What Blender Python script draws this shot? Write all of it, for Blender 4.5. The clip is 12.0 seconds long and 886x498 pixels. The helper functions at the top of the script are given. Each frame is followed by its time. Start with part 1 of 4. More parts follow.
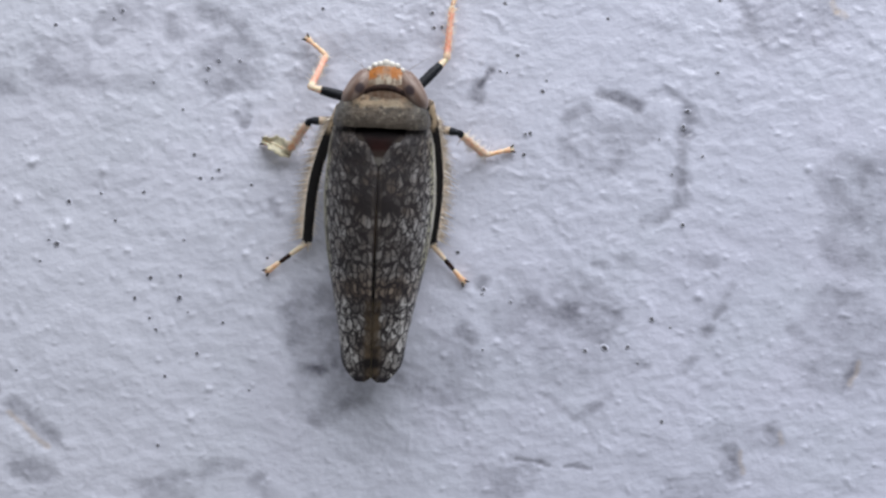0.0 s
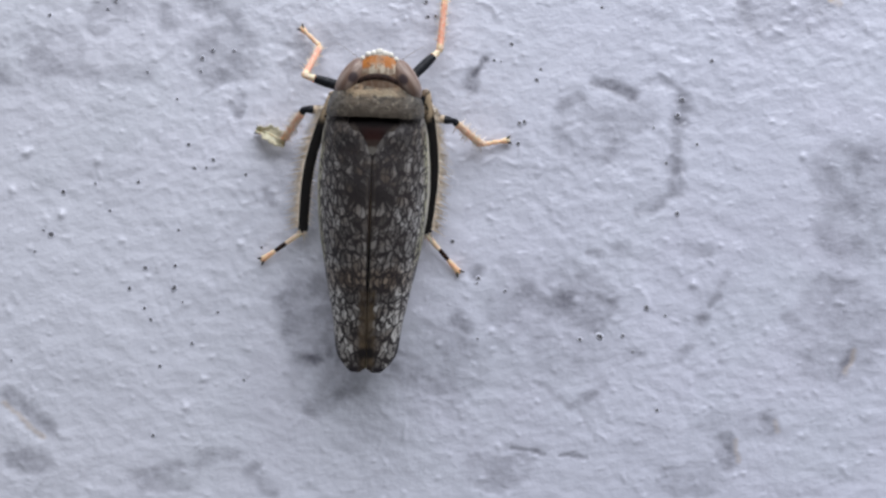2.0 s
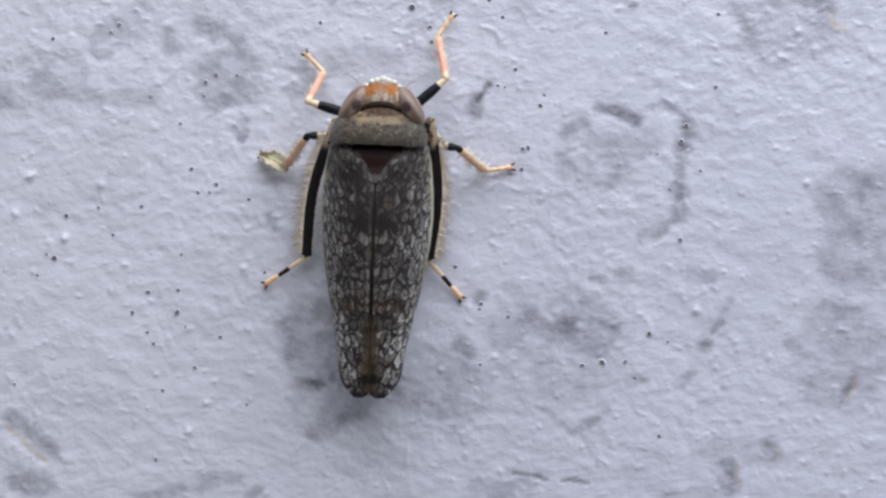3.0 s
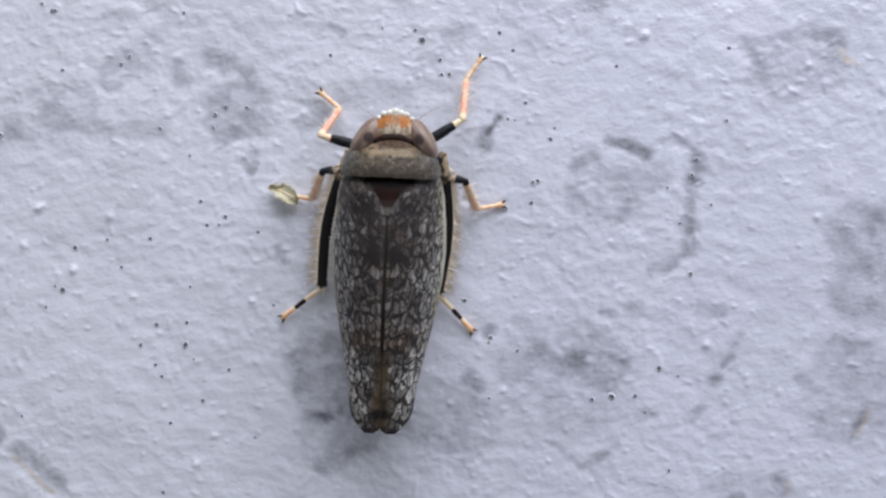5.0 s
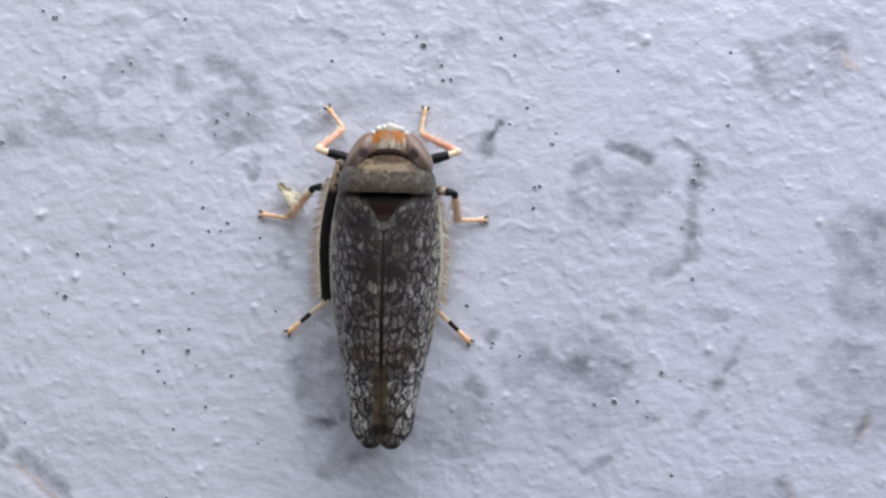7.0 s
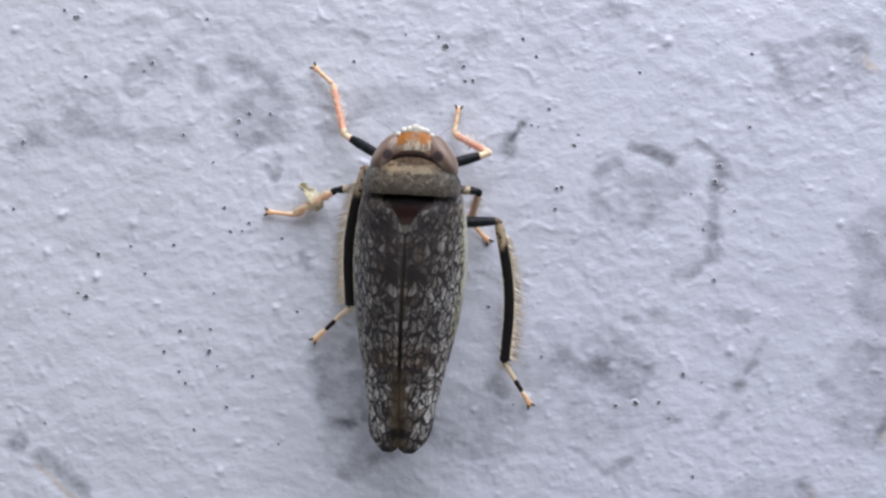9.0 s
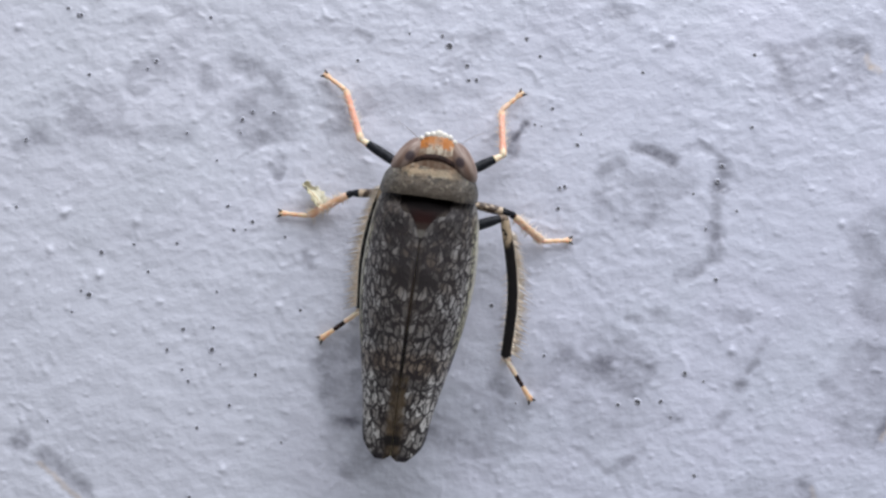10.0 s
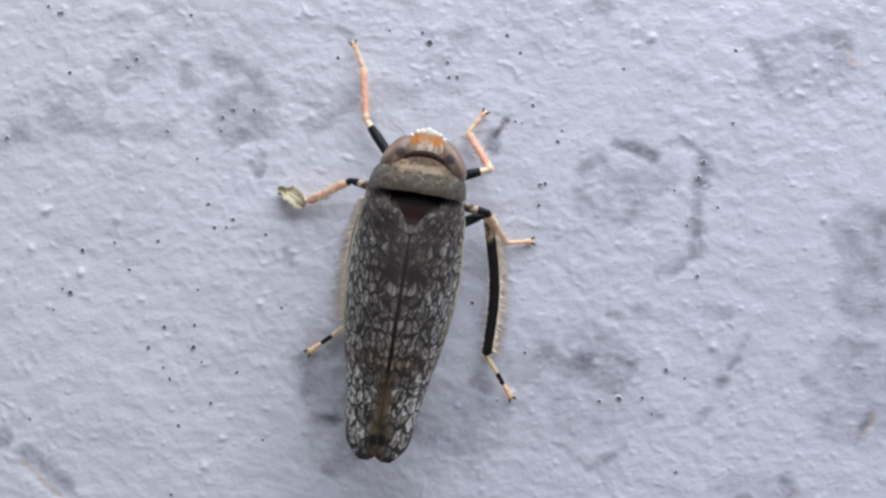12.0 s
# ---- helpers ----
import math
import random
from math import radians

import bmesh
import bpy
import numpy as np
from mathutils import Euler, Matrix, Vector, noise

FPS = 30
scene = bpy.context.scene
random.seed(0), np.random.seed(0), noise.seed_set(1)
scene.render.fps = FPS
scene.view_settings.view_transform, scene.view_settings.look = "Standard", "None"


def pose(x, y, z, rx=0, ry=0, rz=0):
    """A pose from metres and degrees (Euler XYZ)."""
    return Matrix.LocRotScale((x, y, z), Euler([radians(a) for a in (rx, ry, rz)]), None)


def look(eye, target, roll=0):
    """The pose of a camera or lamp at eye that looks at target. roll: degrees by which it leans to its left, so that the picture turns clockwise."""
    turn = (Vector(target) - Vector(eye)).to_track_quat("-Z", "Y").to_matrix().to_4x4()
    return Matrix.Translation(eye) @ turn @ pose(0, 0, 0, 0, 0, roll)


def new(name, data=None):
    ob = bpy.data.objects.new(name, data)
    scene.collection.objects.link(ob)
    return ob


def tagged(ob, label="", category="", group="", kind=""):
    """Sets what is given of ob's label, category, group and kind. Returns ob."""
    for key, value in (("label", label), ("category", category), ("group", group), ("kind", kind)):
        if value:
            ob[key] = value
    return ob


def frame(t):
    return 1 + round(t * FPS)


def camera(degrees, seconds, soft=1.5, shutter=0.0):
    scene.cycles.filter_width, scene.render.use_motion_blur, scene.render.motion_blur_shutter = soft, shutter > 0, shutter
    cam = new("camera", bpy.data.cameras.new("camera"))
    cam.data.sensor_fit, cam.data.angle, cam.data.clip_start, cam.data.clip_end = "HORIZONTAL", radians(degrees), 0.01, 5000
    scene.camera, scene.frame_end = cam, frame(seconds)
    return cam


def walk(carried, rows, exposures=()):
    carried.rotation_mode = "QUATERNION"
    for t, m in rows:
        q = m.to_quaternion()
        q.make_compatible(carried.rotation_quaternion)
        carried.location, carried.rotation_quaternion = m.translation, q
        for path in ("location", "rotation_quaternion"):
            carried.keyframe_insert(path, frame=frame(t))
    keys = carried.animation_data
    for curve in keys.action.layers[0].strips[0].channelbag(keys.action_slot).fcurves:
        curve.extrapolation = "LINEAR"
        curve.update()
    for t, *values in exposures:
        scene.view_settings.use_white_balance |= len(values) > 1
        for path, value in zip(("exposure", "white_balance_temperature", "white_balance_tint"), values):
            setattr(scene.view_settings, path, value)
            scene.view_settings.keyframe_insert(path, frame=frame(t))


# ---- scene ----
MM = 0.001
cam = camera(46, 12.0, soft=2.6, shutter=0.4)
PATH = [
    (0, pose(0.0007417, -0.0008535, 0.0201377, 0.139, -0.007, -0.120)),
    (0.5, pose(0.0003475, -0.0008810, 0.0201366, 0.313, -0.026, -0.054)),
    (1, pose(0.0008867, -0.0008463, 0.0201326, 0.146, 0.028, -0.200)),
    (1.5, pose(0.0006232, -0.0008743, 0.0201280, 0.246, -0.234, -0.102)),
    (2, pose(0.0008713, -0.0010556, 0.0201298, 0.111, 0.067, -0.307)),
    (2.5, pose(0.0009125, -0.0011140, 0.0201278, 0.457, -0.006, -0.179)),
    (3, pose(0.0008378, -0.0004164, 0.0201241, -0.305, 0.124, -0.103)),
    (3.2, pose(0.0001617, -0.0004936, 0.0201271, -0.119, -0.022, 0.035)),
    (4.8, pose(0.0001898, 0.0000523, 0.0200631, 0.049, 0.111, 0.253)),
    (5, pose(0.0006797, 0.0001037, 0.0200725, 0.041, 0.195, 0.094)),
    (5.5, pose(0.0002121, 0.0000644, 0.0200865, 0.145, 0.142, 0.092)),
    (6, pose(0.0004855, 0.0001479, 0.0200930, -0.203, 0.338, -0.137)),
    (6.5, pose(0.0003218, 0.0001874, 0.0200825, 0.009, 0.268, 0.044)),
    (7, pose(0.0006702, 0.0002354, 0.0200753, -0.033, 0.283, -0.081)),
    (7.5, pose(0.0000427, 0.0000227, 0.0200703, 0.006, 0.095, 0.018)),
    (7.7, pose(0.0001923, 0.0001827, 0.0200761, -0.211, 0.334, -0.046)),
    (9.3, pose(0.0001448, 0.0001944, 0.0200722, 0.177, -0.039, 0.131)),
    (9.5, pose(-0.0000468, 0.0003756, 0.0200794, 0.096, -0.091, 0.297)),
    (10, pose(-0.0000268, 0.0001683, 0.0201076, 0.147, -0.337, 0.215)),
    (10.5, pose(-0.0001078, 0.0001613, 0.0201078, 0.080, -0.375, 0.229)),
    (11, pose(0.0003228, 0.0001813, 0.0200812, 0.027, -0.280, 0.182)),
    (11.5, pose(0.0002982, 0.0002972, 0.0200878, -0.036, -0.242, 0.160)),
    (12, pose(0.0004370, 0.0002208, 0.0201007, -0.156, -0.077, 0.062)),
]
walk(cam, PATH, exposures=[(0.0, 0.57, 6500, 10), (3.0, 0.58, 6500, 10), (6.0, 0.63, 6500, 10), (12.0, 0.60, 6500, 10)])

# ---- light: bright overcast daylight, stronger from ahead of the insect ----
world = bpy.data.worlds.new("overcast_sky")
scene.world = world
world.use_nodes = True
wn = world.node_tree.nodes
sky = wn.new("ShaderNodeTexSky")
sky.sky_type, sky.sun_disc = "NISHITA", False
sky.sun_elevation, sky.sun_rotation = radians(28), radians(15)
cloud = wn.new("ShaderNodeHueSaturation")          # thin cloud takes most of the blue out
cloud.inputs["Saturation"].default_value = 0.12
world.node_tree.links.new(sky.outputs["Color"], cloud.inputs["Color"])
world.node_tree.links.new(cloud.outputs["Color"], wn["Background"].inputs["Color"])
wn["Background"].inputs["Strength"].default_value = 0.045
sun = bpy.data.lights.new("sun", "SUN")
sun.energy, sun.angle, sun.color = 2.5, radians(62), (0.90, 0.925, 1.0)
lamp = new("sun", sun)
lamp.matrix_basis = look((0.0103, 0.0384, 0.0211), (0, 0, 0))


# ---- materials ----
class Nodes:
    """Short hand for one material's nodes. Places are in millimetres of the object's own space."""

    def __init__(self, name, rough=0.5, metal=0.0, spec=0.5):
        self.material = bpy.data.materials.new(name)
        self.material.use_nodes = True
        self.tree = self.material.node_tree
        self.bsdf = self.tree.nodes["Principled BSDF"]
        self.bsdf.inputs["Roughness"].default_value = rough
        self.bsdf.inputs["Metallic"].default_value = metal
        self.bsdf.inputs["Specular IOR Level"].default_value = spec
        place = self.tree.nodes.new("ShaderNodeTexCoord").outputs["Object"]
        scale = self.tree.nodes.new("ShaderNodeVectorMath")
        scale.operation = "SCALE"
        scale.inputs["Scale"].default_value = 1000
        self.tree.links.new(place, scale.inputs[0])
        self.place = scale.outputs[0]
        axes = self.tree.nodes.new("ShaderNodeSeparateXYZ")
        self.tree.links.new(self.place, axes.inputs[0])
        self.x, self.y, self.z = axes.outputs

    def put(self, socket, value):
        if isinstance(value, bpy.types.NodeSocket):
            self.tree.links.new(value, socket)
        elif isinstance(value, tuple) and len(value) == 3 and socket.type == "RGBA":
            socket.default_value = (*value, 1)
        else:
            socket.default_value = value

    def sum(self, op, a, b=0.0, c=0.0, clamp=False):
        n = self.tree.nodes.new("ShaderNodeMath")
        n.operation, n.use_clamp = op, clamp
        for socket, v in zip(n.inputs, (a, b, c)):
            self.put(socket, v)
        return n.outputs[0]

    def band(self, v, low, high, a=0.0, b=1.0):
        n = self.tree.nodes.new("ShaderNodeMapRange")
        n.interpolation_type = "SMOOTHSTEP"
        for socket, w in zip(n.inputs, (v, low, high, a, b)):
            self.put(socket, w)
        return n.outputs[0]

    def stretched(self, sx, sy, sz, place=None, turn=0.0):
        n = self.tree.nodes.new("ShaderNodeMapping")
        self.put(n.inputs["Vector"], place or self.place)
        n.inputs["Scale"].default_value = (sx, sy, sz)
        n.inputs["Rotation"].default_value = (0, 0, radians(turn))
        return n.outputs[0]

    def noise(self, scale, detail=3.0, rough=0.5, place=None):
        n = self.tree.nodes.new("ShaderNodeTexNoise")
        self.put(n.inputs["Vector"], place or self.place)
        n.inputs["Scale"].default_value, n.inputs["Detail"].default_value, n.inputs["Roughness"].default_value = scale, detail, rough
        return n.outputs["Fac"]

    def cells(self, scale, feature="F1", place=None):
        n = self.tree.nodes.new("ShaderNodeTexVoronoi")
        n.feature = feature
        self.put(n.inputs["Vector"], place or self.place)
        n.inputs["Scale"].default_value = scale
        return n.outputs["Distance"] if feature == "DISTANCE_TO_EDGE" else n.outputs["Color"]

    def flat_cells(self, x, y, feature="F1"):
        """Cells in the plane, one unit across."""
        v = self.tree.nodes.new("ShaderNodeCombineXYZ")
        self.put(v.inputs[0], x)
        self.put(v.inputs[1], y)
        n = self.tree.nodes.new("ShaderNodeTexVoronoi")
        n.voronoi_dimensions, n.feature = "2D", feature
        self.put(n.inputs["Vector"], v.outputs[0])
        n.inputs["Scale"].default_value = 1.0
        return n.outputs["Distance"] if feature == "DISTANCE_TO_EDGE" else n.outputs["Color"]

    def red(self, colour):
        n = self.tree.nodes.new("ShaderNodeSeparateColor")
        self.put(n.inputs[0], colour)
        return n.outputs[0]

    def mix(self, fac, a, b):
        n = self.tree.nodes.new("ShaderNodeMix")
        n.data_type = "RGBA"
        for key, v in ((0, fac), (6, a), (7, b)):
            self.put(n.inputs[key], v)
        return n.outputs[2]

    def value(self, name):
        n = self.tree.nodes.new("ShaderNodeAttribute")
        n.attribute_name = name
        return n.outputs["Fac"]

    def done(self, colour, bump=None, height=0.01, rough=None):
        self.put(self.bsdf.inputs["Base Color"], colour)
        if rough is not None:
            self.put(self.bsdf.inputs["Roughness"], rough)
        if bump is not None:
            n = self.tree.nodes.new("ShaderNodeBump")
            n.inputs["Strength"].default_value, n.inputs["Distance"].default_value = 1.0, height * MM
            self.put(n.inputs["Height"], bump)
            self.put(self.bsdf.inputs["Normal"], n.outputs[0])
        return self.material


def paint_material():
    n = Nodes("painted_plaster", rough=0.42, spec=0.5)
    grain = n.noise(9.0, 4.0, 0.6)
    wide = n.noise(0.35, 3.0, 0.55)
    colour = n.mix(n.band(wide, 0.3, 0.7), (0.655, 0.67, 0.755), (0.725, 0.74, 0.825))
    tint = n.band(n.noise(0.16, 2.0, 0.5), 0.4, 0.6)
    colour = n.mix(n.sum("MULTIPLY", tint, 0.5), colour, n.mix(n.band(n.noise(0.5), 0.35, 0.65), (0.665, 0.70, 0.76), (0.715, 0.695, 0.80)))
    colour = n.mix(n.band(grain, 0.35, 0.75, 0.0, 0.25), colour, (0.60, 0.61, 0.67))
    mottle = n.sum("MULTIPLY", n.band(n.noise(3.6, 4.0, 0.55), 0.28, 0.68, 0.55, 1.15), n.band(n.noise(15.0, 3.0, 0.6), 0.3, 0.7, 0.90, 1.05))
    stain_shade = n.sum("MULTIPLY", n.value("stain_shade"), mottle, clamp=True)
    warm_left = n.band(n.sum("ADD", n.x, n.sum("MULTIPLY", n.sum("SUBTRACT", n.noise(0.22, 2.0), 0.5), 6.0)), 7.0, -7.0)          # warmer tint towards the left, with a noisy border
    colour = n.mix(n.sum("MULTIPLY", warm_left, 0.35), n.mix(0.5, colour, (0.665, 0.69, 0.835)), (0.70, 0.71, 0.735))
    colour = n.mix(stain_shade, colour, (0.195, 0.195, 0.235))
    colour = n.mix(n.value("rust"), colour, (0.62, 0.50, 0.38))
    dash = n.noise(1.0, 3.0, 0.58, n.stretched(4.6, 7.6, 5.0, turn=-22))
    bump = n.sum("ADD", n.sum("MULTIPLY", n.noise(14.0, 3.0, 0.6), 0.4), dash)
    return n.done(colour, bump, 0.015, n.band(n.noise(2.5), 0.3, 0.7, 0.26, 0.46))


def plain_material(name, dark, light, scale, rough=0.45, height=0.006, spec=0.5, glow_through=0.0):
    n = Nodes(name, rough, spec=spec)
    if glow_through:          # thin cuticle lets light pass
        n.bsdf.inputs["Subsurface Weight"].default_value = glow_through
        n.bsdf.inputs["Subsurface Radius"].default_value = (1.0, 0.6, 0.4)
        n.bsdf.inputs["Subsurface Scale"].default_value = 0.12 * MM
    grain = n.noise(scale, 4.0, 0.6)
    return n.done(n.mix(n.band(grain, 0.3, 0.7), dark, light), n.noise(scale * 3, 2.0), height)


def wing_material():
    n = Nodes("mosaic_wing", rough=0.5, spec=0.2)
    edge = n.value("edge")          # 0 at the seam between the wings, 1 at the outer margin
    arc = n.value("arc")            # millimetres across the wing from the seam
    seam = n.value("seam")          # distance from the seam
    along = n.y
    wob = n.sum("SUBTRACT", n.noise(5.0, 3.0), 0.5)
    wave = n.sum("SUBTRACT", n.noise(5.0, 3.0, 0.5, n.stretched(1.0, 1.0, 1.0, turn=40)), 0.5)
    across = n.sum("ADD", n.sum("SUBTRACT", arc, n.sum("MULTIPLY", along, 0.20)), n.sum("MULTIPLY", wob, 0.20))
    length = n.sum("ADD", along, n.sum("MULTIPLY", wave, 0.26))
    wide_net = n.flat_cells(n.sum("MULTIPLY", across, 6.4), n.sum("MULTIPLY", length, 3.3), "DISTANCE_TO_EDGE")
    net = n.flat_cells(n.sum("MULTIPLY", across, 11.5), n.sum("MULTIPLY", length, 6.4), "DISTANCE_TO_EDGE")
    pick = n.red(n.flat_cells(n.sum("MULTIPLY", across, 11.5), n.sum("MULTIPLY", length, 6.4)))
    wide_pick = n.red(n.flat_cells(n.sum("MULTIPLY", across, 6.4), n.sum("MULTIPLY", length, 3.3)))
    blur = n.noise(1.9, 3.0)
    rear = n.band(along, -2.1, -2.6)
    side = n.band(n.sum("ADD", edge, n.sum("MULTIPLY", wob, 0.3)), 0.18, 0.80)
    light = n.sum("ADD", n.band(along, 0.1, -1.2, 0.20, 0.42), n.sum("MULTIPLY", rear, 0.11))
    light = n.sum("ADD", light, n.sum("MULTIPLY", side, n.band(along, 0.6, -1.4, 0.40, 0.52)))
    light = n.sum("ADD", light, n.sum("MULTIPLY", n.sum("SUBTRACT", pick, 0.5), 0.42))
    light = n.sum("ADD", light, n.sum("MULTIPLY", n.sum("SUBTRACT", wide_pick, 0.5), 0.26))
    light = n.sum("ADD", light, n.sum("MULTIPLY", n.sum("SUBTRACT", blur, 0.5), 0.45), clamp=True)
    patch = n.sum("MULTIPLY", n.band(n.sum("ABSOLUTE", n.sum("ADD", length, 0.70)), 0.34, 0.08), n.band(n.sum("ABSOLUTE", n.sum("ADD", n.sum("ADD", seam, -0.24), n.sum("MULTIPLY", wob, 0.3))), 0.36, 0.06))
    light = n.sum("SUBTRACT", light, n.sum("MULTIPLY", patch, 0.34), clamp=True)
    base = n.sum("MULTIPLY", n.band(along, -0.15, 0.25), n.band(n.sum("ADD", seam, wob), 0.70, 0.40))          # darker wing bases
    light = n.sum("SUBTRACT", light, n.sum("MULTIPLY", base, 0.11), clamp=True)
    cell = n.mix(n.band(light, 0.0, 0.55), (0.025, 0.022, 0.022), (0.160, 0.149, 0.140))
    cell = n.mix(n.band(light, 0.45, 1.0), cell, n.mix(n.band(n.sum("ADD", edge, n.band(along, -1.8, -2.8)), 0.5, 0.9), (0.34, 0.33, 0.32), (0.62, 0.605, 0.58)))
    cell = n.mix(n.band(n.noise(3.4, 3.0), 0.46, 0.66, 0.0, 0.34), cell, (0.165, 0.128, 0.098))
    girdle = n.sum("MULTIPLY", n.band(n.sum("ABSOLUTE", n.sum("ADD", length, 2.22)), 0.30, 0.08), n.band(edge, 0.95, 0.70, 0.1, 0.7))
    cell = n.mix(girdle, cell, n.mix(pick, (0.09, 0.064, 0.048), (0.25, 0.195, 0.145)))
    costa = n.sum("MULTIPLY", n.band(edge, 0.68, 0.82, 0.0, 0.85), n.sum("MULTIPLY", n.band(along, -2.15, -1.7), n.band(along, 0.75, 0.2)))
    cell = n.mix(costa, cell, n.mix(pick, (0.40, 0.39, 0.24), (0.60, 0.58, 0.40)))
    streak = n.sum("MULTIPLY", n.band(n.noise(1.0, 2.0, 0.5, n.stretched(9.0, 1.2, 3.0)), 0.50, 0.64, 0.0, 0.6), n.sum("MULTIPLY", n.sum("MULTIPLY", n.band(along, -0.1, 0.3), n.band(along, 0.75, 0.5)), n.band(edge, 0.35, 0.7)))
    colour = n.mix(streak, cell, (0.33, 0.28, 0.21))
    clot = n.band(n.noise(6.5, 3.0, 0.6), 0.46, 0.72, 0.0, 0.13)          # the dark veins run together here and there
    ink = n.mix(n.noise(3.0), (0.014, 0.013, 0.016), (0.036, 0.028, 0.027))
    strength = n.band(along, 0.7, -0.5, 0.85, 1.0)
    colour = n.mix(n.sum("MULTIPLY", n.band(net, n.sum("ADD", clot, 0.02), n.sum("ADD", clot, 0.16), 0.84, 0.0), strength), colour, ink)
    colour = n.mix(n.sum("MULTIPLY", n.band(wide_net, n.sum("ADD", clot, 0.03), n.sum("ADD", clot, 0.15), 0.95, 0.0), strength), colour, ink)
    colour = n.mix(n.sum("MULTIPLY", patch, 0.30), colour, (0.028, 0.023, 0.022))
    middle = n.sum("MULTIPLY", n.band(n.sum("ADD", seam, n.sum("MULTIPLY", n.noise(5.0), 0.16)), 0.27, 0.17), n.band(along, -2.35, -2.5))
    colour = n.mix(n.sum("MULTIPLY", middle, 0.85), colour, n.mix(n.band(n.noise(4.0), 0.35, 0.65), (0.022, 0.015, 0.011), (0.105, 0.075, 0.045)))
    beside = n.sum("MULTIPLY", n.band(n.sum("ABSOLUTE", n.sum("ADD", seam, -0.065)), 0.035, 0.015), n.sum("MULTIPLY", n.band(along, -0.1, -0.6), n.band(along, -2.45, -2.3)))
    colour = n.mix(n.sum("MULTIPLY", beside, 0.06), colour, (0.25, 0.21, 0.16))
    strip = n.sum("MULTIPLY", n.band(seam, 0.045, 0.025), n.sum("MULTIPLY", n.band(along, -0.5, -1.0), n.band(along, -2.5, -2.4)))
    colour = n.mix(strip, colour, n.mix(n.band(along, -1.2, -1.9), (0.035, 0.025, 0.020), (0.008, 0.007, 0.008)))
    plug = n.sum("MULTIPLY", n.band(seam, 0.22, 0.10), n.band(n.sum("ABSOLUTE", n.sum("ADD", along, 3.60)), 0.13, 0.05))
    colour = n.mix(plug, colour, (0.012, 0.010, 0.010))
    lit_gap = n.sum("MULTIPLY", n.band(edge, 0.80, 0.88), n.sum("MULTIPLY", n.band(along, -1.7, -0.9), n.band(along, 0.75, 0.45)))
    colour = n.mix(n.sum("MULTIPLY", lit_gap, 0.55), colour, (0.74, 0.72, 0.64))          # pale strip painted on the front margin for the lit ground beside it
    tip = n.sum("MULTIPLY", n.band(edge, 0.70, 0.84), n.band(along, -3.2, -3.5))
    mark = n.sum("MULTIPLY", n.band(edge, 0.84, 0.92), n.band(n.sum("ABSOLUTE", n.sum("ADD", along, 2.1)), 0.24, 0.14))
    low = n.sum("MULTIPLY", n.band(along, -3.80, -3.90), n.band(seam, 0.08, 0.18))
    colour = n.mix(n.sum("MAXIMUM", n.sum("MAXIMUM", tip, mark), low), colour, (0.018, 0.015, 0.018))
    return n.done(colour, n.sum("ADD", n.band(net, 0.0, 0.22, 0.3, 0.0), n.sum("MULTIPLY", n.noise(18.0), 0.5)), 0.010)


def head_material():
    n = Nodes("orange_crown", rough=0.45, spec=0.2)
    mid = n.sum("ABSOLUTE", n.sum("ADD", n.x, -0.045))
    wave = n.sum("ADD", n.y, n.sum("MULTIPLY", n.sum("SUBTRACT", n.noise(9.0), 0.5), 0.16))
    colour = n.mix(n.noise(5.0, 3.0), (0.17, 0.12, 0.08), (0.34, 0.27, 0.20))
    lobe = n.sum("MULTIPLY", n.band(wave, 1.50, 1.58), n.band(wave, 1.80, 1.74))
    lobe = n.sum("MULTIPLY", lobe, n.band(mid, 0.36, 0.28))
    lobe = n.sum("MULTIPLY", lobe, n.band(n.sum("ADD", mid, n.sum("MULTIPLY", n.noise(11.0), 0.1)), 0.06, 0.13, 0.55, 1.0))
    colour = n.mix(lobe, colour, n.mix(n.noise(8.0, 3.0), (0.36, 0.11, 0.016), (0.50, 0.20, 0.05)))
    spots = n.sum("MULTIPLY", n.band(n.noise(1.0, 2.0, 0.5, n.stretched(10.0, 4.0, 4.0)), 0.46, 0.55), n.band(n.y, 1.66, 1.56, 0.12, 1.0))
    colour = n.mix(n.sum("MULTIPLY", spots, 0.8), colour, (0.52, 0.46, 0.36))
    colour = n.mix(n.band(wave, 1.76, 1.82), colour, (0.60, 0.56, 0.48))
    colour = n.mix(n.band(n.noise(16.0), 0.56, 0.68, 0.0, 0.65), colour, (0.12, 0.06, 0.035))
    colour = n.mix(n.band(n.y, 1.46, 1.41, 0.0, 0.8), colour, (0.14, 0.08, 0.05))
    return n.done(colour, n.noise(20.0), 0.012)


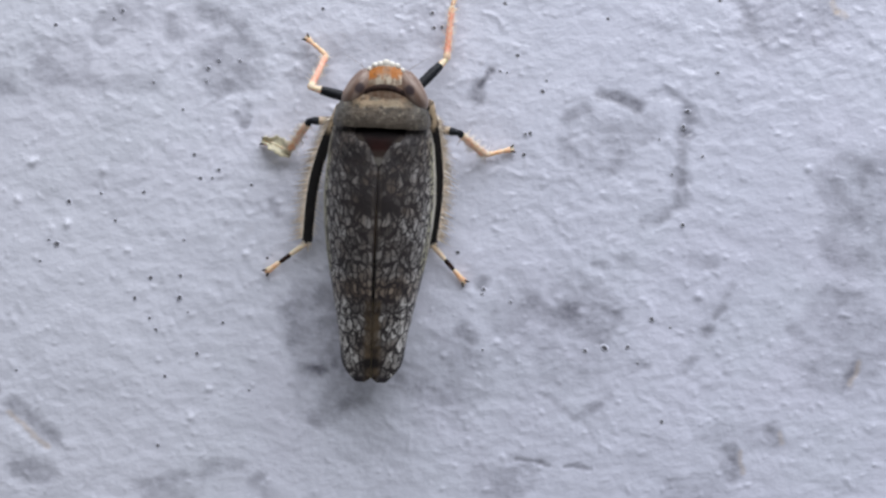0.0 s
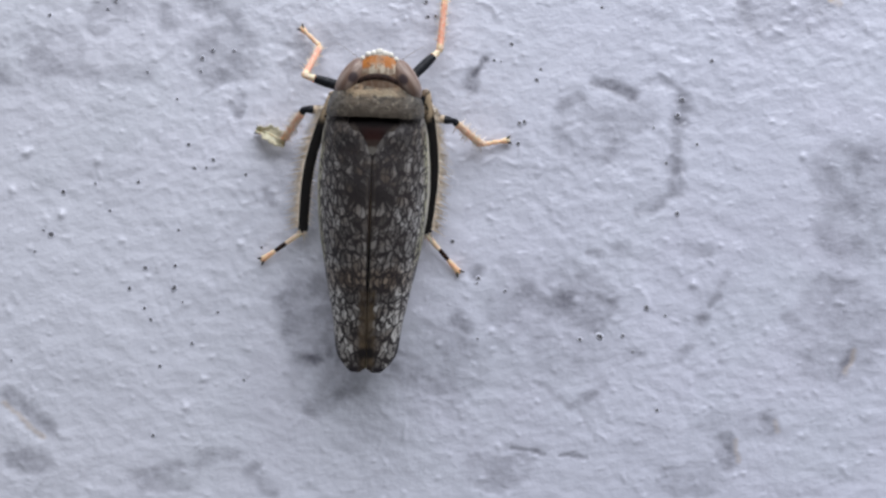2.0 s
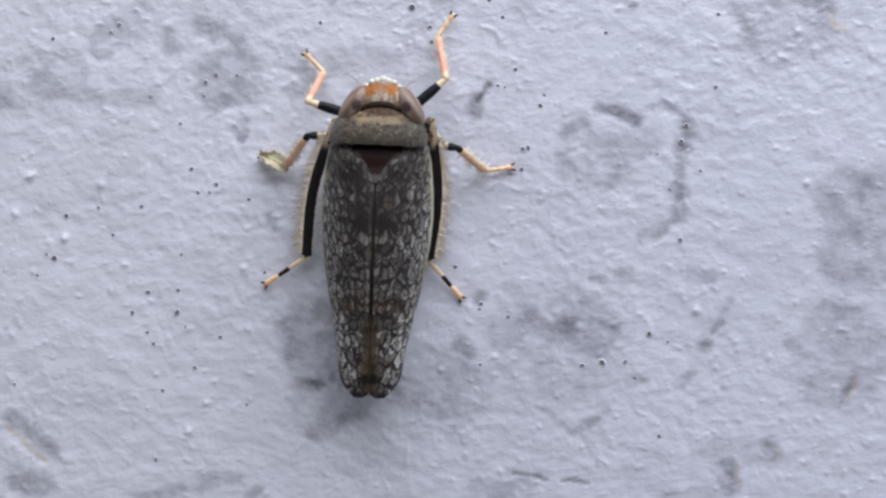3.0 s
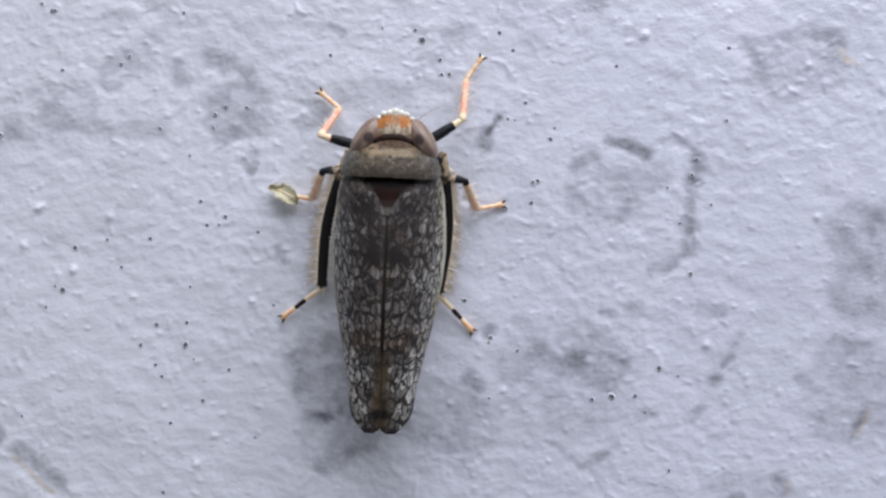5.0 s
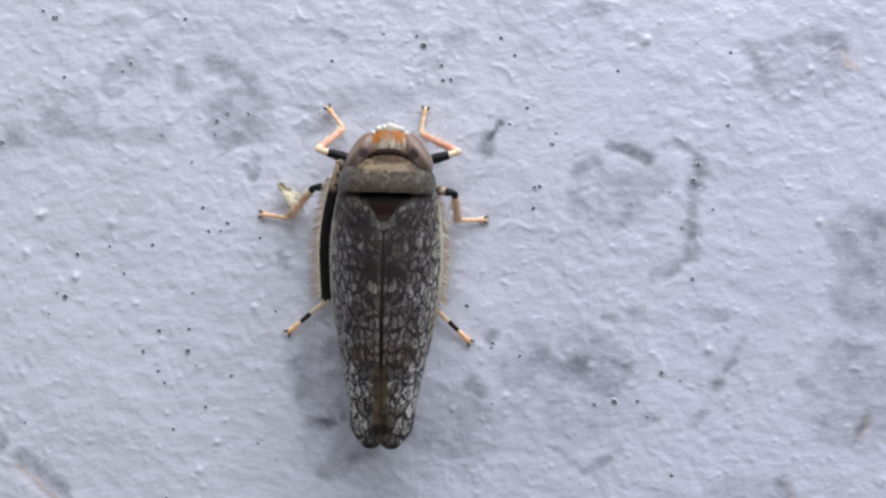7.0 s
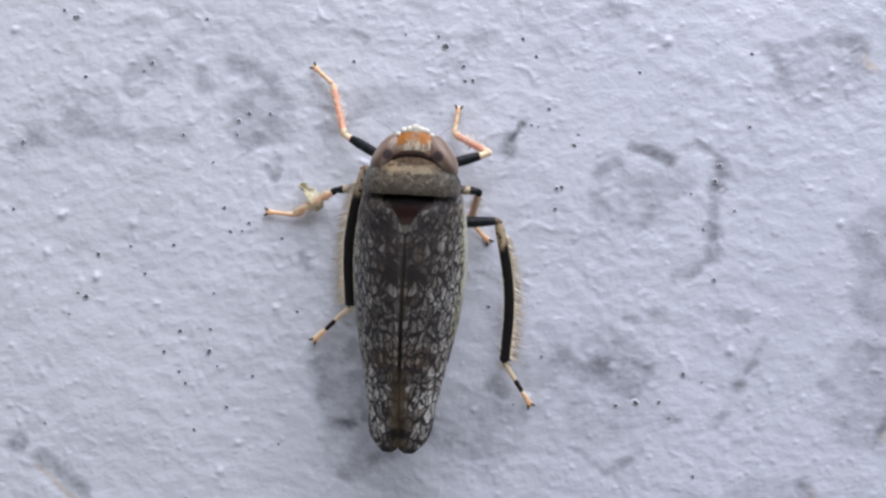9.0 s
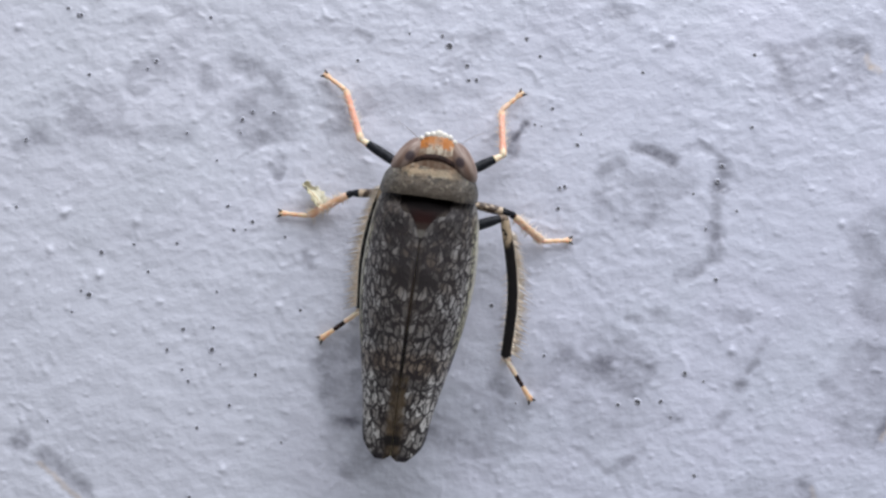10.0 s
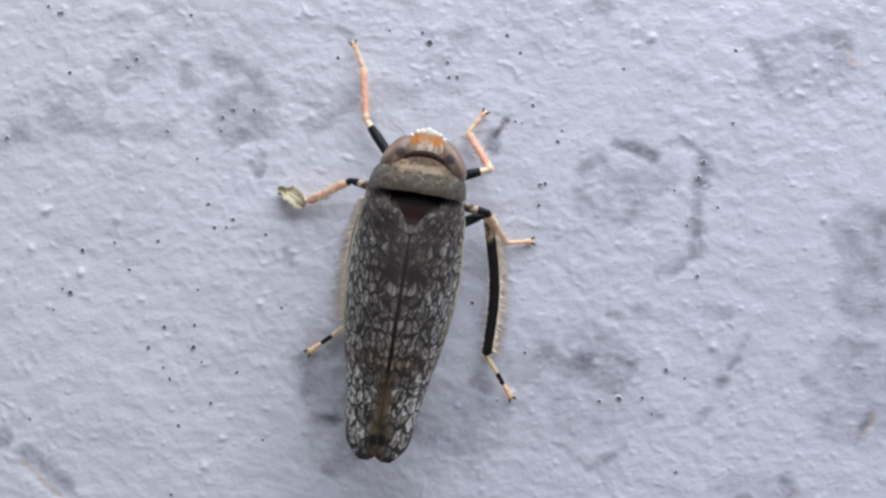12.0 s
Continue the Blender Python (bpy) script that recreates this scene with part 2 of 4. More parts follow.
def pronotum_material():
    n = Nodes("olive_pronotum", rough=0.48, spec=0.25)
    ax = n.sum("ABSOLUTE", n.x)
    wave = n.sum("ADD", n.y, n.sum("MULTIPLY", n.sum("SUBTRACT", n.noise(5.0, 3.0), 0.5), 0.22))
    colour = n.mix(n.band(ax, 0.40, 0.80), (0.125, 0.100, 0.074), (0.165, 0.16, 0.15))
    front = n.sum("MULTIPLY", n.band(ax, 0.62, 0.36), n.band(wave, 0.98, 1.12))
    colour = n.mix(n.sum("MULTIPLY", front, 0.75), colour, (0.31, 0.20, 0.115))
    colour = n.mix(n.band(n.noise(3.0, 4.0, 0.6), 0.42, 0.60, 0.0, 0.7), colour, (0.070, 0.058, 0.044))
    colour = n.mix(n.band(n.noise(8.0, 3.0), 0.53, 0.66, 0.0, 0.6), colour, (0.34, 0.30, 0.23))
    colour = n.mix(n.band(n.noise(9.0, 3.0), 0.54, 0.62, 0.0, 0.85), colour, (0.045, 0.038, 0.03))
    colour = n.mix(n.sum("MULTIPLY", n.band(n.sum("ABSOLUTE", n.sum("ADD", wave, -1.10)), 0.08, 0.02), n.band(ax, 0.55, 0.3, 0.0, 0.6)), colour, (0.40, 0.32, 0.21))
    colour = n.mix(n.sum("MULTIPLY", n.band(wave, 0.98, 0.76), n.band(ax, 0.85, 0.45, 0.35, 0.65)), colour, (0.075, 0.062, 0.050))
    return n.done(colour, n.sum("ADD", n.noise(12.0), n.noise(30.0)), 0.014)


def scutellum_material():
    n = Nodes("dark_scutellum", rough=0.7, spec=0.03)
    ax = n.sum("ABSOLUTE", n.x)
    wob = n.sum("MULTIPLY", n.sum("SUBTRACT", n.noise(7.0, 2.0), 0.5), 0.10)
    colour = n.mix(n.sum("MULTIPLY", n.band(ax, 0.34, 0.05), n.band(n.y, 0.68, 0.25)), (0.014, 0.011, 0.011), (0.028, 0.012, 0.011))
    # near-black front: the shade under the pronotum's edge, painted in
    colour = n.mix(n.band(n.sum("ADD", n.y, n.sum("MULTIPLY", ax, -0.2)), 0.40, 0.54), colour, (0.006, 0.005, 0.005))
    rim = n.sum("ADD", n.sum("ADD", ax, wob), n.sum("MULTIPLY", n.y, -0.62))
    colour = n.mix(n.sum("MULTIPLY", n.band(rim, -0.04, 0.04), n.band(n.y, 0.60, 0.45)), colour, n.mix(n.noise(9.0), (0.030, 0.025, 0.022), (0.060, 0.050, 0.042)))
    colour = n.mix(n.band(n.sum("ADD", n.y, wob), 0.30, 0.20, 0.0, 0.75), colour, (0.044, 0.034, 0.029))
    pale = n.sum("MULTIPLY", n.band(n.sum("ABSOLUTE", rim), 0.038, 0.010), n.band(n.y, 0.36, 0.28))
    colour = n.mix(n.sum("MULTIPLY", pale, n.band(n.noise(8.0), 0.3, 0.6, 0.4, 0.9)), colour, (0.115, 0.095, 0.075))
    colour = n.mix(n.sum("MULTIPLY", n.band(ax, 0.09, 0.04), n.band(n.y, 0.17, 0.11)), colour, (0.12, 0.112, 0.10))
    return n.done(colour, n.noise(16.0), 0.01)


def eye_material():
    n = Nodes("compound_eye", rough=0.32, spec=0.35)
    stripe = n.noise(1.0, 2.0, 0.5, n.stretched(9.0, 1.6, 4.0))
    colour = n.mix(n.band(stripe, 0.35, 0.65), (0.20, 0.130, 0.100), (0.33, 0.255, 0.215))
    spot = n.sum("ADD", n.sum("POWER", n.sum("SUBTRACT", n.value("rim"), 0.07), 2.0), n.sum("MULTIPLY", n.sum("POWER", n.sum("ADD", n.y, -0.01), 2.0), 0.6))
    colour = n.mix(n.band(spot, 0.010, 0.002, 0.0, 0.85), colour, (0.035, 0.025, 0.035))
    inner = n.sum("MULTIPLY", n.band(n.value("rim"), 0.08, 0.18), n.band(n.y, 0.10, -0.08))
    colour = n.mix(n.sum("MULTIPLY", inner, 0.85), colour, (0.055, 0.026, 0.018))
    return n.done(colour, n.cells(30.0, "DISTANCE_TO_EDGE"), 0.004)


def hind_tibia_material():
    n = Nodes("black_hind_tibia", rough=0.42, spec=0.25)
    knee = n.sum("MULTIPLY", n.band(n.y, 0.62, 0.4), n.band(n.noise(9.0, 3.0), 0.36, 0.5))
    colour = n.mix(n.noise(8.0), (0.006, 0.006, 0.007), (0.020, 0.017, 0.017))
    colour = n.mix(knee, colour, (0.48, 0.37, 0.25))
    return n.done(colour, n.noise(25.0), 0.006)


def mottled_material():
    n = Nodes("mottled_cream_cuticle", rough=0.45)
    colour = n.mix(n.band(n.noise(7.0, 3.0, 0.6), 0.44, 0.54), (0.07, 0.045, 0.03), (0.52, 0.41, 0.29))
    return n.done(colour, n.noise(22.0), 0.01)


def husk_material():
    n = Nodes("pale_husk", rough=0.3)
    colour = n.mix(n.noise(6.0, 3.0), (0.62, 0.57, 0.34), (0.88, 0.84, 0.68))
    n.bsdf.inputs["Transmission Weight"].default_value = 0.35
    return n.done(colour, n.noise(14.0), 0.02)


PAINT = paint_material()
# a hole's inner shade put into the colour, as the cups are shallow
PIT = plain_material("pit_shade", (0.06, 0.06, 0.07), (0.18, 0.18, 0.20), 30.0, 0.5)
WING = wing_material()
HEAD = head_material()
PRONOTUM = pronotum_material()
SCUTELLUM = scutellum_material()
EYE = eye_material()
BLACK = plain_material("black_cuticle", (0.008, 0.009, 0.012), (0.020, 0.022, 0.027), 9.0, 0.4, spec=0.15)
CREAM = plain_material("cream_cuticle", (0.78, 0.59, 0.38), (0.88, 0.73, 0.52), 10.0, 0.45, glow_through=0.5)
WHITE = plain_material("ivory_bead", (0.74, 0.70, 0.61), (0.86, 0.84, 0.78), 12.0, 0.3)
ORANGE = plain_material("orange_pink_cuticle", (0.80, 0.33, 0.21), (0.89, 0.48, 0.35), 9.0, 0.36, glow_through=0.6)
AMBER = plain_material("amber_cuticle", (0.84, 0.49, 0.28), (0.93, 0.68, 0.47), 9.0, 0.36, glow_through=0.6)
BROWN = plain_material("brown_cuticle", (0.05, 0.03, 0.02), (0.28, 0.20, 0.13), 8.0, 0.45)
BAND = plain_material("dark_brown_band", (0.012, 0.007, 0.006), (0.05, 0.026, 0.02), 9.0, 0.6, spec=0.15)
SPINE = plain_material("pale_spine", (1.0, 0.83, 0.65), (1.0, 0.90, 0.76), 10.0, 0.5)
PEACH = plain_material("peach_cuticle", (0.84, 0.62, 0.43), (0.92, 0.75, 0.56), 9.0, 0.45, glow_through=0.5)
MOTTLED = mottled_material()
BELLY = plain_material("yellowish_belly", (0.16, 0.13, 0.07), (0.40, 0.36, 0.18), 5.0, 0.5)
CLAW = plain_material("dark_claw", (0.02, 0.015, 0.012), (0.06, 0.045, 0.03), 20.0, 0.35)
HIND = hind_tibia_material()
HUSK = husk_material()


# ---- building blocks ----
def part(name, bm, material, parent=None, label="", smooth=True, size=1.0):
    """One mesh object, made in millimetres. material: one, or a list for the faces' material_index."""
    bmesh.ops.recalc_face_normals(bm, faces=bm.faces)
    for f in bm.faces:
        f.smooth = smooth
    for v in bm.verts:
        v.co *= MM * size
    me = bpy.data.meshes.new(name)
    bm.to_mesh(me)
    bm.free()
    for m in material if isinstance(material, list) else [material]:
        me.materials.append(m)
    ob = new(name, me)
    ob.parent = parent
    return tagged(ob, label) if label else ob


def tube(bm, centres, radii, segments=10, slots=None):
    """A closed tube along centres. radii: one number or (across, upright) a ring; slots: material index a span."""
    centres = [Vector(c) for c in centres]
    rings = []
    for i, (c, r) in enumerate(zip(centres, radii)):
        rx, rz = r if isinstance(r, tuple) else (r, r)
        way = (centres[min(i + 1, len(centres) - 1)] - centres[max(i - 1, 0)]).normalized()
        side = way.cross(Vector((0, 0, 1)))
        side = side.normalized() if side.length > 1e-4 else Vector((1, 0, 0))
        up = side.cross(way)
        rings.append([bm.verts.new(c + side * rx * math.cos(a) + up * rz * math.sin(a)) for a in (math.tau * k / segments for k in range(segments))])
    for i, (a, b) in enumerate(zip(rings, rings[1:])):
        for k in range(segments):
            f = bm.faces.new((a[k], a[(k + 1) % segments], b[(k + 1) % segments], b[k]))
            f.material_index = slots[i] if slots else 0
    for ring, slot in ((rings[0], 0), (rings[-1], -1)):
        f = bm.faces.new(ring)
        f.material_index = slots[slot] if slots else 0


def lathe(bm, profile, segments=10):
    """Along local +Y. profile rows: place, radius across, radius upright, material index of the span that begins there."""
    tube(bm, [(0, p[0], 0) for p in profile], [(p[1], p[2]) for p in profile], segments, [p[3] for p in profile[:-1]])


def spike(bm, base, tip, radius, slot=0):
    """A thin four-sided cone."""
    base, tip = Vector(base), Vector(tip)
    way = (tip - base).normalized()
    side = way.orthogonal().normalized()
    up = way.cross(side)
    ring = [bm.verts.new(base + radius * (side * math.cos(a) + up * math.sin(a))) for a in (0, math.pi / 2, math.pi, 3 * math.pi / 2)]
    end = bm.verts.new(tip)
    for k in range(4):
        bm.faces.new((ring[k], ring[(k + 1) % 4], end)).material_index = slot


def ball(bm, centre, radii, turn=0.0, u=20, v=14):
    m = Matrix.Translation(centre) @ Matrix.Rotation(radians(turn), 4, "Z") @ Matrix.Diagonal((*radii, 1))
    bmesh.ops.create_uvsphere(bm, u_segments=u, v_segments=v, radius=1, matrix=m)


# ---- the painted surface ----
def soft_noise(x, y, size, seed):
    """Smooth noise between -1 and 1 with features about size millimetres wide."""
    table = np.random.RandomState(seed).uniform(-1, 1, (256, 256))
    u, v = x / size + 1000.37, y / size + 1000.73
    i, j = np.floor(u).astype(int), np.floor(v).astype(int)
    a, b = u - i, v - j
    a, b = a * a * a * (a * (a * 6 - 15) + 10), b * b * b * (b * (b * 6 - 15) + 10)
    pick = lambda p, q: table[p % 256, q % 256]
    return (pick(i, j) * (1 - a) + pick(i + 1, j) * a) * (1 - b) + (pick(i, j + 1) * (1 - a) + pick(i + 1, j + 1) * a) * b


def ripple(x, y, size, seed):
    """Gradient noise, about -1 to 1, without the lattice showing."""
    turn = np.random.RandomState(seed).uniform(0, math.tau, (256, 256))
    c, d = math.cos(seed * 1.3), math.sin(seed * 1.3)
    u, v = (x * c - y * d) / size + 1000.37, (x * d + y * c) / size + 1000.73
    i, j = np.floor(u).astype(int), np.floor(v).astype(int)
    a, b = u - i, v - j
    s, t = a * a * a * (a * (a * 6 - 15) + 10), b * b * b * (b * (b * 6 - 15) + 10)

    def corner(p, q):
        w = turn[(i + p) % 256, (j + q) % 256]
        return np.cos(w) * (a - p) + np.sin(w) * (b - q)
    return 1.7 * ((corner(0, 0) * (1 - s) + corner(1, 0) * s) * (1 - t) + (corner(0, 1) * (1 - s) + corner(1, 1) * s) * t)


PITS_A = [
    (-7.02, 4.75, 0.05), (-6.79, 3.58, 0.05), (-5.48, 3.85, 0.04), (-5.65, 3.70, 0.03), (-8.00, 2.32, 0.04), (-4.86, 2.45, 0.03),
    (-4.28, 1.91, 0.03), (-3.79, 2.71, 0.04), (-3.18, 2.85, 0.03), (-3.82, 2.45, 0.03), (-3.59, 2.87, 0.03), (-8.18, 1.01, 0.04),
    (-4.06, 1.03, 0.04), (-3.94, 0.57, 0.04), (-3.58, 0.73, 0.04), (-3.71, 0.58, 0.03), (-2.95, 0.44, 0.04), (-5.04, 0.31, 0.04),
    (-6.51, 0.13, 0.05), (-5.60, -0.24, 0.04), (-5.88, 0.29, 0.03), (-6.75, -0.69, 0.07), (-7.08, -1.02, 0.03),
    (-6.90, -0.61, 0.03), (-7.23, 4.89, 0.04), (-6.97, 4.75, 0.05), (-4.43, 4.70, 0.04),
]
PITS_B = [
    (-4.26, -0.62, 0.03), (-2.65, -0.97, 0.04), (-4.92, -1.35, 0.05), (-4.33, -1.31, 0.04), (-5.23, -1.75, 0.05),
    (-4.36, -1.74, 0.06), (-4.94, -2.13, 0.04), (-4.82, -2.35, 0.04), (-4.20, -2.02, 0.03), (-3.52, -2.22, 0.04),
    (-4.03, -2.82, 0.04), (-4.66, -3.26, 0.04), (-7.57, -3.14, 0.03), (-3.03, -3.54, 0.03), (-4.82, -4.62, 0.04),
    (-1.57, 3.86, 0.04), (-0.57, 4.39, 0.03), (0.07, 4.35, 0.04), (0.20, 4.15, 0.08), (0.55, 3.77, 0.04), (0.58, 3.48, 0.04),
    (0.73, 3.49, 0.04), (1.70, 4.30, 0.05), (1.96, 3.96, 0.04),
]
PITS_C = [
    (2.20, 2.94, 0.04), (2.68, 2.24, 0.05), (2.76, 2.45, 0.03), (1.86, 2.63, 0.03), (1.99, 2.60, 0.02), (2.34, 1.41, 0.04),
    (2.43, 1.43, 0.04), (2.31, 1.01, 0.05), (3.96, 3.66, 0.04), (6.15, 4.02, 0.04), (6.09, 2.61, 0.04), (5.50, 1.86, 0.04),
    (5.41, 1.55, 0.05), (4.94, 1.31, 0.03), (5.78, 0.98, 0.03), (5.18, 0.63, 0.03), (5.38, -0.35, 0.04), (1.03, -0.87, 0.05),
    (1.53, -1.58, 0.04), (1.50, -1.68, 0.03), (3.49, -2.78, 0.04), (3.87, -2.73, 0.07), (4.32, -2.71, 0.04), (4.78, -2.17, 0.05),
    (5.15, -2.33, 0.03), (4.52, -3.02, 0.03), (1.51, -2.76, 0.03), (2.05, -1.83, 0.03), (4.99, -4.17, 0.04),
]
BUMPS = [
    (-8.22, 4.52, 0.09), (-7.23, 0.90, 0.09), (-5.84, 0.72, 0.08), (-6.54, -0.30, 0.09), (-3.07, -0.89, 0.08), (-4.17, -4.07, 0.09),
    (-3.81, -3.52, 0.08), (4.52, 4.27, 0.10), (7.85, 0.74, 0.08), (5.69, -1.73, 0.09), (7.72, 3.70, 0.07), (4.79, 4.61, 0.05),
    (1.78, -2.61, 0.07), (0.75, -2.88, 0.07), (-4.79, -2.95, 0.05), (-7.52, 0.19, 0.07), (-8.26, -2.80, 0.05),
]
# smeared grimy strokes, a few of painted shade: from x, y to x, y, half width, strength
STROKES_FAR_LEFT = [
    (-3.91, 3.77, -3.53, 3.66, 0.15, 0.40), (-3.53, 3.66, -3.15, 3.47, 0.09, 0.38), (-4.50, 3.60, -4.46, 3.33, 0.11, 0.30),
    (-7.02, 2.72, -6.84, 2.50, 0.20, 0.34), (-6.50, 2.42, -4.89, 2.36, 0.13, 0.26), (-5.77, 3.71, -4.79, 4.36, 0.12, 0.22),
    (-7.86, 2.40, -7.77, 2.38, 0.11, 0.50), (-8.27, 2.18, -7.72, 2.29, 0.09, 0.30), (-2.20, 4.54, -1.82, 4.33, 0.11, 0.20),
    (-1.60, 4.44, -1.38, 4.27, 0.04, 0.34), (-5.95, 4.63, -5.73, 4.52, 0.13, 0.20), (-5.30, 4.96, -4.81, 4.74, 0.11, 0.18),
]
STROKES_BY_HEAD = [
    (1.70, 2.61, 1.47, 2.33, 0.04, 0.68), (1.44, 2.30, 1.39, 2.06, 0.10, 0.62), (0.68, 4.24, 1.11, 4.37, 0.09, 0.26),
    (-1.32, 2.95, -2.15, 2.43, 0.10, 0.32), (0.32, 3.78, 0.87, 4.10, 0.09, 0.22), (-3.48, 2.73, -2.93, 2.41, 0.18, 0.25),
    (3.43, 4.85, 3.57, 4.81, 0.14, 0.40), (2.85, 5.11, 3.51, 5.12, 0.07, 0.24), (-2.55, 0.12, -2.45, -0.15, 0.05, 0.40),
    (-3.25, 0.12, -2.60, -0.10, 0.06, 0.16), (-1.41, 3.06, -0.10, 3.12, 0.16, 0.20),
]
STROKES_RING = [
    (3.76, 2.18, 4.14, 2.11, 0.08, 0.48), (4.14, 2.11, 4.53, 1.92, 0.09, 0.62), (3.16, 1.71, 3.49, 1.87, 0.08, 0.34),
    (4.52, 2.05, 5.09, 2.20, 0.04, 0.15), (5.09, 2.20, 5.46, 2.00, 0.05, 0.26), (5.52, 1.79, 5.54, 1.70, 0.12, 0.52),
    (5.39, 1.48, 5.44, 1.42, 0.10, 0.72), (5.37, 1.28, 5.38, 0.51, 0.075, 0.44), (5.37, 0.51, 5.35, 0.10, 0.11, 0.42),
    (5.30, 0.00, 4.58, -0.39, 0.07, 0.40), (4.12, 0.95, 4.05, 0.78, 0.14, 0.30), (3.11, 1.65, 3.05, 1.22, 0.09, 0.22),
]
STROKES_LOWER = [
    (1.10, -2.38, 1.28, -2.56, 0.09, 0.42), (2.06, -1.33, 2.50, -1.90, 0.09, 0.26), (2.45, -1.80, 2.85, -2.25, 0.15, 0.38),
    (3.69, -1.07, 3.90, -1.11, 0.05, 0.40), (4.21, -1.02, 4.34, -1.04, 0.09, 0.40), (1.48, -1.52, 1.56, -1.48, 0.08, 0.50),
    (4.47, -3.15, 4.64, -3.12, 0.09, 0.35), (2.68, -3.65, 3.37, -4.12, 0.02, 0.24), (3.37, -4.12, 4.00, -3.73, 0.05, 0.26),
    (3.60, -3.98, 3.78, -3.87, 0.07, 0.40), (3.50, -4.20, 3.80, -4.80, 0.01, 0.18), (-1.74, -4.14, -1.23, -3.92, 0.13, 0.36),
    (-1.23, -3.92, -0.80, -3.42, 0.13, 0.36), (1.02, -2.90, 1.60, -3.00, 0.12, 0.14), (-0.10, -3.20, 0.70, -3.45, 0.22, 0.18),
# last two: the insect's shade right of its tail, painted on
]
STROKES_CHAIN = [
    (5.58, -1.09, 5.97, -1.18, 0.07, 0.35), (6.35, -1.50, 6.16, -1.95, 0.03, 0.22), (6.01, -2.12, 6.16, -1.95, 0.05, 0.36),
    (5.84, -2.39, 5.83, -2.47, 0.10, 0.46), (5.43, -3.21, 5.58, -2.99, 0.08, 0.32), (7.53, -2.40, 7.62, -2.47, 0.09, 0.26),
    (8.78, -3.10, 8.62, -3.53, 0.09, 0.55), (7.14, -4.40, 7.20, -4.62, 0.13, 0.50), (6.34, -4.80, 6.39, -5.24, 0.13, 0.44),
    (6.10, -4.43, 6.86, -4.51, 0.10, 0.20), (5.74, -4.57, 6.40, -4.54, 0.08, 0.20),
]
STROKES_CORNER = [
    (6.45, 4.09, 7.60, 4.25, 0.07, 0.30), (7.88, 4.29, 8.30, 4.22, 0.14, 0.36), (6.53, 4.00, 7.02, 3.05, 0.11, 0.34),
    (7.18, 2.91, 8.30, 3.36, 0.09, 0.22), (8.22, 4.10, 8.30, 3.60, 0.12, 0.30), (7.21, 4.76, 7.97, 4.98, 0.09, 0.14),
]
STROKES_NEAR_EDGE = [
    (-8.17, -3.59, -8.10, -3.52, 0.12, 0.55), (-7.67, -3.85, -6.88, -4.52, 0.13, 0.44), (-7.61, -5.05, -7.07, -5.21, 0.18, 0.38),
    (-5.21, -5.44, -4.39, -5.28, 0.11, 0.30), (-3.96, -5.23, -3.69, -5.12, 0.12, 0.32), (-3.41, -5.07, -3.25, -5.07, 0.09, 0.32),
    (-2.98, -5.40, -2.87, -5.29, 0.09, 0.36), (-2.76, -5.56, -2.54, -5.84, 0.10, 0.32), (2.15, -4.88, 2.64, -4.94, 0.01, 0.50),
    (2.64, -4.94, 2.80, -5.07, 0.01, 0.50), (3.12, -5.08, 3.34, -5.04, 0.01, 0.45), (3.34, -5.04, 3.60, -5.13, 0.01, 0.45),
]
# wider patches, grimy and painted shade, with ragged rims: centre x, y, half widths, turn, strength
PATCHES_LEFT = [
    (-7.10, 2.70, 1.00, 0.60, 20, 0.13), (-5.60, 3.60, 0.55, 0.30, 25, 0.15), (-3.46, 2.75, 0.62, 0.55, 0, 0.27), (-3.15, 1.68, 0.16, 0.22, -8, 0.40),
    # last two: grimy area left of the tail, deepened with painted shade
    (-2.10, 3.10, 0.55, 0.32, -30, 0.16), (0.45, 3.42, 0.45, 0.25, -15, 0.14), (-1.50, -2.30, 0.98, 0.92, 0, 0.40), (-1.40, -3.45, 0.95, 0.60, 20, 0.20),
    # last one: shade right of the tail, laid on as colour
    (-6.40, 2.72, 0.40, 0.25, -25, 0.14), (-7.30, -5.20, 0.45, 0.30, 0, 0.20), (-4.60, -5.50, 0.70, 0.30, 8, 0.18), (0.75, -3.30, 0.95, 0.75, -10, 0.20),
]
PATCHES_RIGHT = [
    (3.85, 1.25, 0.85, 0.66, 0, 0.17), (4.45, 1.60, 0.50, 0.30, 10, 0.10), (3.00, -2.55, 1.40, 1.15, 0, 0.11), (3.50, -2.22, 0.62, 0.36, -8, 0.33),
    (2.10, -2.15, 0.34, 0.30, 0, 0.17), (2.95, -3.15, 0.60, 0.42, -15, 0.15), (3.30, -1.70, 0.60, 0.30, -15, 0.14), (8.95, -0.15, 0.92, 1.18, 0, 0.28),
    (8.55, -2.65, 1.00, 1.05, 0, 0.20), (8.45, -1.80, 0.50, 0.25, 0, 0.22), (7.35, 3.66, 0.90, 0.58, 12, 0.17), (1.90, -5.35, 0.75, 0.40, 0, 0.24),
    (5.60, -5.65, 0.60, 0.35, 0, 0.22), (6.30, -5.05, 0.30, 0.36, 0, 0.20), (8.70, 0.75, 0.45, 0.30, 0, 0.14),
]


def stroke(x, y, row):
    """How strongly one stroke of stains and painted shade covers each place."""
    x0, y0, x1, y1, width, strength = row
    dx, dy = x1 - x0, y1 - y0
    t = np.clip(((x - x0) * dx + (y - y0) * dy) / (dx * dx + dy * dy + 1e-9), 0, 1)
    d = np.hypot(x - x0 - t * dx, y - y0 - t * dy)
    return 1.22 * strength * np.clip(1.35 - 0.8 * d / (width + 0.03), 0, 1)


